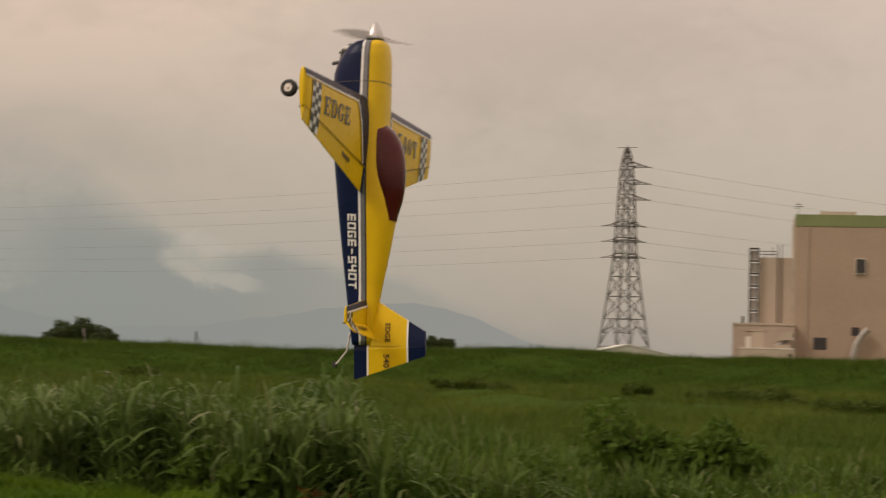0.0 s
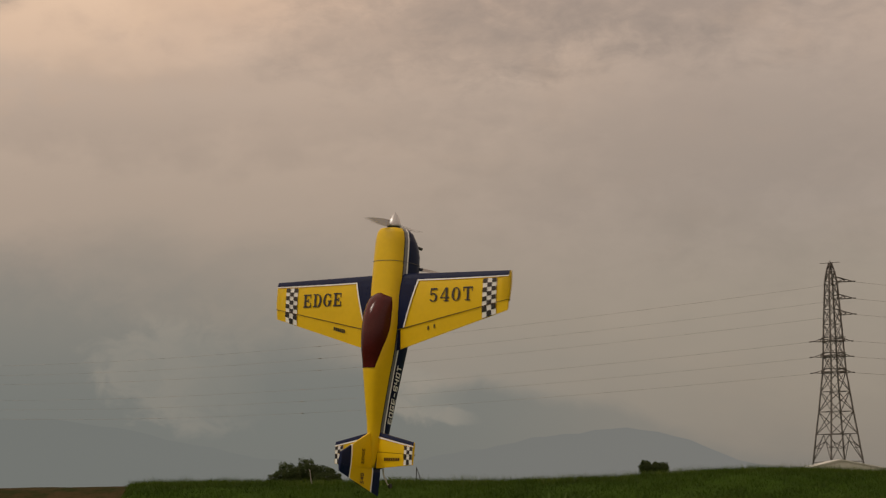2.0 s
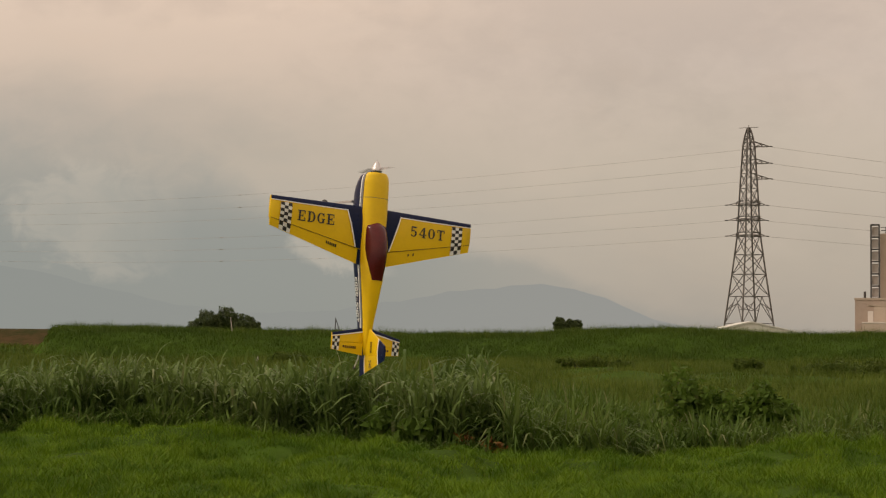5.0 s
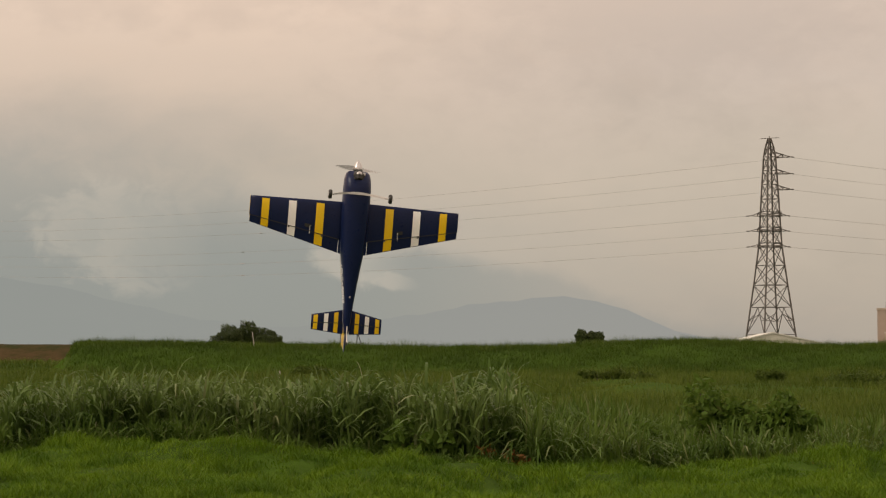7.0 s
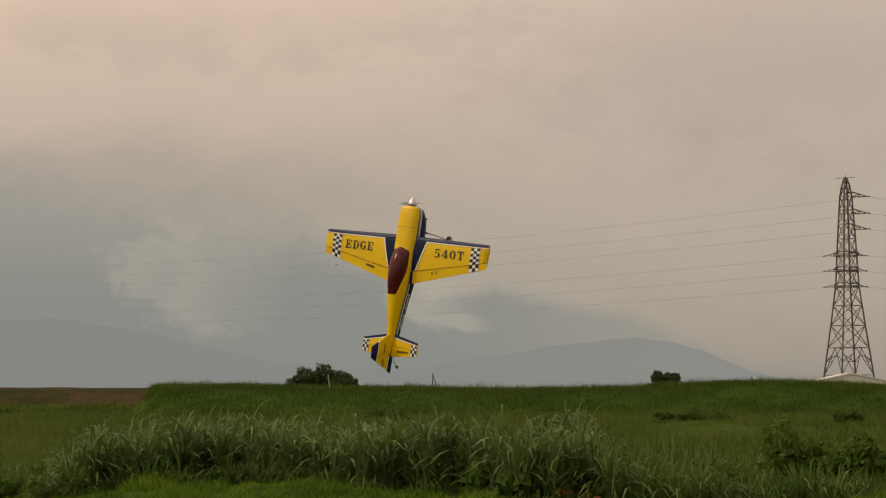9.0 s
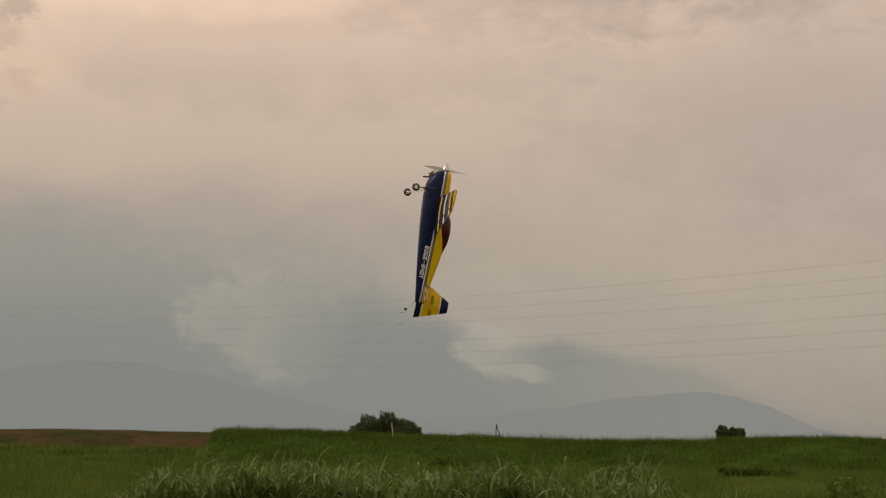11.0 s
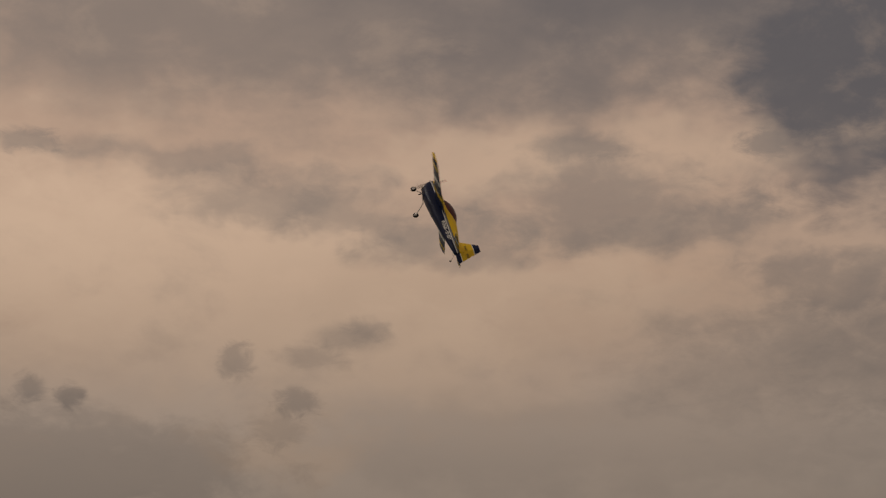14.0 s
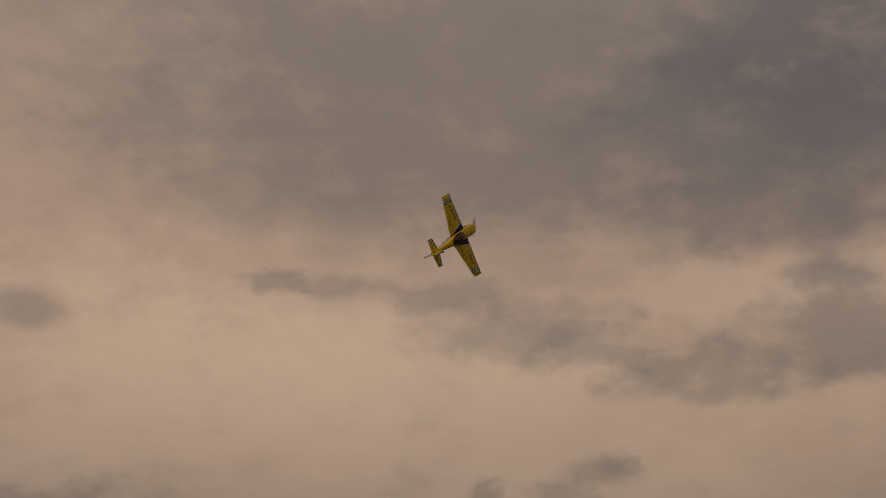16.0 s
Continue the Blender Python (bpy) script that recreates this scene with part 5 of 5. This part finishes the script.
def make_gear(parent):
    for side in (-1, 1):
        bm = bmesh.new()
        pts = [(0.0, -0.345, -0.2115), (0.045, -0.345, -0.2105), (0.10, -0.35, -0.212), (0.18, -0.365, -0.265), (0.25, -0.385, -0.335), (0.262, -0.39, -0.352)]
        prev = None
        for i, (x, y, z) in enumerate(pts):
            w = 0.0135 - 0.0017 * i
            ring = [bm.verts.new((side * x, y + a * w, z + b * 0.0035)) for a, b in ((1, 1), (-1, 1), (-1, -1), (1, -1))]
            if prev:
                for k in range(4):
                    bm.faces.new((prev[k], prev[(k + 1) % 4], ring[(k + 1) % 4], ring[k]))
            else:
                bm.faces.new(ring)
            prev = ring
        bm.faces.new(prev)
        leg = part("gear_leg", bm, SPINNER, parent, "bent aluminium strut")
        wheel = part("wheel", lathe([(-0.016, 0.026), (-0.016, 0.036), (-0.010, 0.043), (0.0, 0.045), (0.010, 0.043), (0.016, 0.036), (0.016, 0.026)], 24, "x"), RUBBER, parent, "black tyre", smooth=True)
        wheel.matrix_basis = pose(side * 0.285, -0.39, -0.352)
        part("hub", lathe([(-0.018, 0.008), (-0.018, 0.022), (0.018, 0.022), (0.018, 0.008)], 16, "x"), ALU, wheel)
        part("axle", lathe([(-0.03, 0.005), (0.024, 0.005)], 8, "x"), ALU, wheel)
    tail = part("tail_wheel_strut", tube(bmesh.new(), ((0, -1.60, -0.085), (0, -1.70, -0.105), (0, -1.755, -0.15), (0.006, -1.766, -0.165)), 0.0055, 6), TRIM_WHITE, parent)
    w = part("tail_wheel", lathe([(-0.008, 0.006), (-0.008, 0.014), (0, 0.017), (0.008, 0.014), (0.008, 0.006)], 14, "x"), RUBBER, tail)
    w.matrix_basis = pose(0.008, -1.766, -0.169)


def make_nose(parent):
    # open lower cowl with the engine's cylinder and exhaust stub
    part("cowl_lining", tube(bmesh.new(), ((0, -0.165, -0.10), (0, -0.185, -0.137), (0, -0.215, -0.165)), [0.06, 0.058, 0.03], 16), RUBBER, parent)
    cyl = bmesh.new()
    for k in range(7):
        tube(cyl, ((0, -0.158, -0.108 - 0.008 * k), (0, -0.158, -0.113 - 0.008 * k)), 0.036 if k < 5 else 0.031, 18)
    tube(cyl, ((0, -0.158, -0.09), (0, -0.158, -0.166)), 0.026, 14)
    part("engine_cylinder", cyl, ENGINE, parent)
    part("cylinder_head", tube(bmesh.new(), ((0, -0.158, -0.163), (0, -0.158, -0.168), (0, -0.158, -0.175)), [0.03, 0.03, 0.018], 18), SPINNER, parent, "bright cylinder head")
    part("drive_collar", lathe([(-0.104, 0.012), (-0.104, 0.030), (-0.114, 0.032), (-0.122, 0.026)], 20, "y"), ALU, parent, "bright metal collar", smooth=True)
    part("carburettor", tube(bmesh.new(), ((-0.044, -0.15, -0.10), (-0.046, -0.15, -0.135), (-0.046, -0.15, -0.152)), [0.018, 0.018, 0.012], 12), SPINNER, parent, "bright metal fitting")
    part("exhaust", tube(bmesh.new(), ((0.03, -0.185, -0.14), (0.042, -0.20, -0.19), (0.045, -0.205, -0.242)), 0.010, 10), ENGINE, parent, "dark exhaust stub")
    part("spark_plug", tube(bmesh.new(), ((0, -0.158, -0.175), (0, -0.158, -0.190)), 0.007, 8), ENGINE, parent)
    prop = part("propeller", lathe([(0.0, 0.002), (-0.010, 0.010), (-0.03, 0.024), (-0.055, 0.036), (-0.078, 0.044), (-0.097, 0.047), (-0.101, 0.045), (-0.101, 0.014)], 28, "y"), SPINNER, parent, "polished spinner", smooth=True)
    for s in (1, -1):
        bm = bmesh.new()
        prev = None
        for k in range(9):
            r = 0.03 + 0.225 * k / 8
            w = 0.026 * math.sin(math.pi * (0.22 + 0.70 * k / 8)) + 0.004
            a = radians(52 - 40 * k / 8)
            ring = []
            for u, t in ((1, 0), (0, 1), (-1, 0), (0, -1)):
                cx, cy = u * w, t * 0.0035
                ring.append(bm.verts.new((cx * math.cos(a) - cy * math.sin(a), -0.086 + cx * math.sin(a) * s + cy * math.cos(a), s * r)))
            if prev:
                for j in range(4):
                    bm.faces.new((prev[j], prev[(j + 1) % 4], ring[(j + 1) % 4], ring[j]))
            else:
                bm.faces.new(ring)
            prev = ring
        bm.faces.new(prev)
        part("blade", bm, BLADE, prop)
    return prop


def make_aeroplane():
    t = thing("model_aeroplane", "yellow and navy radio-controlled aerobatic aeroplane hanging on its propeller", "model aeroplane")
    body = make_fuselage(t)
    make_canopy(t)
    elevators = []
    for side in (-1, 1):
        make_wing(side, t)
        elevators.append(make_stab(side, t))
    rudder = make_tail(t)
    make_gear(t)
    prop = make_nose(t)
    # white lettering along both flanks, laid onto the skin
    for sx in (1, -1):
        flip = pose(0, 0, 0, 90, 0, 90) if sx > 0 else pose(0, 0, 0, 90, 0, -90)
        ob = block_letters("EDGE-540T", 0.0425, 0.047, body, pose(0, -1.195, -0.066) @ flip)
        m = ob.matrix_basis
        for v in ob.data.vertices:
            p = m @ v.co
            v.co = (sx * (hull_half(p.y, p.z) + 0.0045), p.y, p.z)
        ob.matrix_basis = Matrix()
    for x, y in ((0.0, -1.33), (0.0, -1.12)):
        part("belly_fitting", boxes(((-0.003, y, -0.130), (0.003, y + 0.014, -0.1))), TRIM_WHITE, t)
    return t, rudder, prop, elevators


AEROPLANE, RUDDER, PROP, ELEVATORS = make_aeroplane()

# ---------------------------------------------------------------- what moves
# seconds, place of the spinner tip, attitude
PLANE_ROWS = [
    (0.00, (-0.074, 21.530, 3.462), (0.5897, 0.5574, 0.4251, 0.4010)),
    (0.50, (-0.805, 21.116, 3.785), (0.5422, 0.6397, 0.4570, 0.2965)),
    (1.00, (-1.533, 20.360, 3.692), (0.5494, 0.7138, 0.3393, 0.2712)),
    (1.50, (-1.384, 18.963, 3.762), (0.6710, 0.7197, 0.1756, 0.0308)),
    (1.75, (-1.327, 18.301, 3.658), (0.7080, 0.6975, -0.0099, -0.1102)),
    (2.00, (-1.254, 17.729, 3.534), (0.7052, 0.6361, -0.1948, -0.2451)),
    (2.25, (-1.120, 17.342, 3.477), (0.6144, 0.5450, -0.3848, -0.4212)),
    (2.50, (-0.981, 17.051, 3.443), (0.4722, 0.4083, -0.5425, -0.5621)),
    (2.75, (-0.885, 16.727, 3.419), (0.3091, 0.2813, -0.6428, -0.6420)),
    (3.00, (-0.819, 16.577, 3.400), (0.1278, 0.1377, -0.7051, -0.6838)),
    (3.50, (-0.794, 17.293, 3.355), (-0.1452, -0.0924, -0.7771, -0.6054)),
    (4.00, (-0.912, 17.955, 3.267), (-0.3321, -0.3442, -0.6675, -0.5706)),
    (4.50, (-1.004, 18.446, 3.250), (-0.5544, -0.5319, -0.4908, -0.4108)),
    (5.00, (-1.142, 19.150, 3.276), (-0.6948, -0.6512, -0.2409, -0.1878)),
    (5.25, (-1.218, 19.534, 3.301), (-0.7261, -0.6787, -0.0949, -0.0561)),
    (5.50, (-1.295, 19.913, 3.331), (-0.7281, -0.6789, 0.0548, 0.0778)),
    (5.75, (-1.368, 20.267, 3.365), (-0.6969, -0.6513, 0.2070, 0.2176)),
    (6.00, (-1.434, 20.577, 3.401), (-0.6347, -0.5947, 0.3501, 0.3477)),
    (6.25, (-1.483, 20.794, 3.431), (-0.5383, -0.5071, 0.4807, 0.4711)),
    (6.50, (-1.529, 20.986, 3.469), (-0.4154, -0.3946, 0.5876, 0.5714)),
    (6.75, (-1.592, 21.198, 3.532), (-0.2662, -0.2278, 0.6744, 0.6499)),
    (7.00, (-1.654, 21.445, 3.595), (-0.1001, -0.0465, 0.7183, 0.6869)),
    (7.25, (-1.715, 21.807, 3.634), (0.0840, 0.1062, 0.7455, 0.6526)),
    (7.50, (-1.753, 22.139, 3.664), (0.2631, 0.2527, 0.7286, 0.5797)),
    (7.75, (-1.731, 22.274, 3.693), (0.3794, 0.4262, 0.6325, 0.5238)),
    (8.00, (-1.706, 22.354, 3.717), (0.4744, 0.5759, 0.5011, 0.4384)),
    (8.25, (-1.725, 22.465, 3.732), (0.5856, 0.6577, 0.3756, 0.2887)),
    (8.50, (-1.777, 22.610, 3.749), (0.6633, 0.7019, 0.2287, 0.1224)),
    (8.75, (-1.868, 22.831, 3.775), (0.7050, 0.7050, 0.0569, -0.0519)),
    (9.00, (-1.983, 23.099, 3.812), (0.7032, 0.6646, -0.1184, -0.2230)),
    (9.25, (-2.110, 23.402, 3.863), (0.6537, 0.5816, -0.2987, -0.3811)),
    (9.50, (-2.241, 23.729, 3.932), (0.5604, 0.4597, -0.4591, -0.5137)),
    (9.75, (-2.364, 24.068, 4.021), (0.4288, 0.3150, -0.5907, -0.6067)),
    (10.00, (-2.469, 24.408, 4.135), (0.2696, 0.1501, -0.6843, -0.6607)),
    (10.25, (-2.537, 24.712, 4.269), (0.0941, -0.0129, -0.7349, -0.6715)),
    (10.50, (-2.584, 25.043, 4.449), (-0.0871, -0.1752, -0.7413, -0.6420)),
    (10.75, (-2.615, 25.490, 4.709), (-0.2422, -0.3246, -0.6937, -0.5956)),
    (11.00, (-2.631, 25.941, 5.031), (-0.3850, -0.4576, -0.6109, -0.5188)),
    (11.25, (-2.616, 26.294, 5.415), (-0.5071, -0.5544, -0.4911, -0.4408)),
    (11.50, (-2.613, 26.608, 5.849), (-0.6064, -0.6265, -0.3493, -0.3431)),
    (11.75, (-2.648, 26.892, 6.323), (-0.6910, -0.6580, -0.1903, -0.2311)),
    (12.00, (-2.751, 27.196, 6.838), (-0.7438, -0.6592, -0.0225, -0.1084)),
    (12.25, (-2.953, 27.571, 7.398), (-0.7314, -0.6600, 0.1709, 0.0164)),
    (12.50, (-3.269, 28.025, 7.988), (-0.6802, -0.6257, 0.3552, 0.1403)),
    (12.75, (-3.732, 28.581, 8.598), (-0.5766, -0.5597, 0.5392, 0.2522)),
    (13.00, (-4.316, 29.249, 9.220), (-0.4376, -0.4593, 0.6900, 0.3486)),
    (13.25, (-5.002, 30.073, 9.835), (-0.2243, -0.3261, 0.8047, 0.4425)),
    (13.50, (-5.806, 30.973, 10.453), (0.0081, -0.1651, 0.8509, 0.4987)),
    (13.75, (-6.736, 31.802, 11.066), (0.3395, 0.0273, 0.7688, 0.5412)),
    (14.00, (-7.812, 32.796, 11.717), (0.6182, 0.2155, 0.5673, 0.4996)),
    (14.25, (-9.084, 34.235, 12.457), (0.7976, 0.3997, 0.2654, 0.3656)),
    (14.50, (-10.474, 35.840, 13.253), (0.8372, 0.5139, -0.0830, 0.1675)),
    (14.75, (-12.005, 37.384, 14.093), (0.7714, 0.5009, -0.3862, -0.0708)),
    (15.00, (-13.418, 38.989, 14.970), (0.5873, 0.4111, -0.6301, -0.2983)),
    (15.25, (-14.429, 40.717, 15.902), (0.3369, 0.1715, -0.8413, -0.3864)),
    (15.50, (-15.136, 42.523, 16.808), (0.0284, -0.0978, -0.9073, -0.4079)),
    (15.75, (-15.397, 44.410, 17.562), (-0.3623, -0.2624, -0.8539, -0.2658)),
    (16.00, (-15.658, 46.296, 18.315), (-0.6796, -0.3739, -0.6273, -0.0699)),
]

def motions():
    walk(AEROPLANE, [(t, Matrix.LocRotScale(p, Quaternion(q), None)) for t, p, q in PLANE_ROWS])
    walk(RUDDER, [(t, pose(0, HINGE_Y, 0, 0, 0, a)) for t, a in ((0, 3), (0.5, -9), (1.0, 8), (1.25, -14), (1.5, -34), (1.75, -16), (2.0, 2), (2.5, -1), (3.0, -7), (3.5, -17), (4.0, 4), (6.5, -5), (7.0, 4), (7.5, -16), (8.2, 0),
                                                                     (10.5, 3), (11.0, 8), (12.0, 2), (13.0, -6), (14.0, 15), (14.5, 0), (16.0, -4))])
    for el in ELEVATORS:
        walk(el, [(t, pose(0, ELEVATOR_Y, 0, a, 0, 0)) for t, a in ((0, -42), (0.2, -30), (0.4, -8), (0.6, 0), (16.0, 0))])
    walk(PROP, [(k / FPS, pose(0, 0, 0, 0, 86.0 * k + 60, 0)) for k in range(16 * FPS + 1)])


motions()
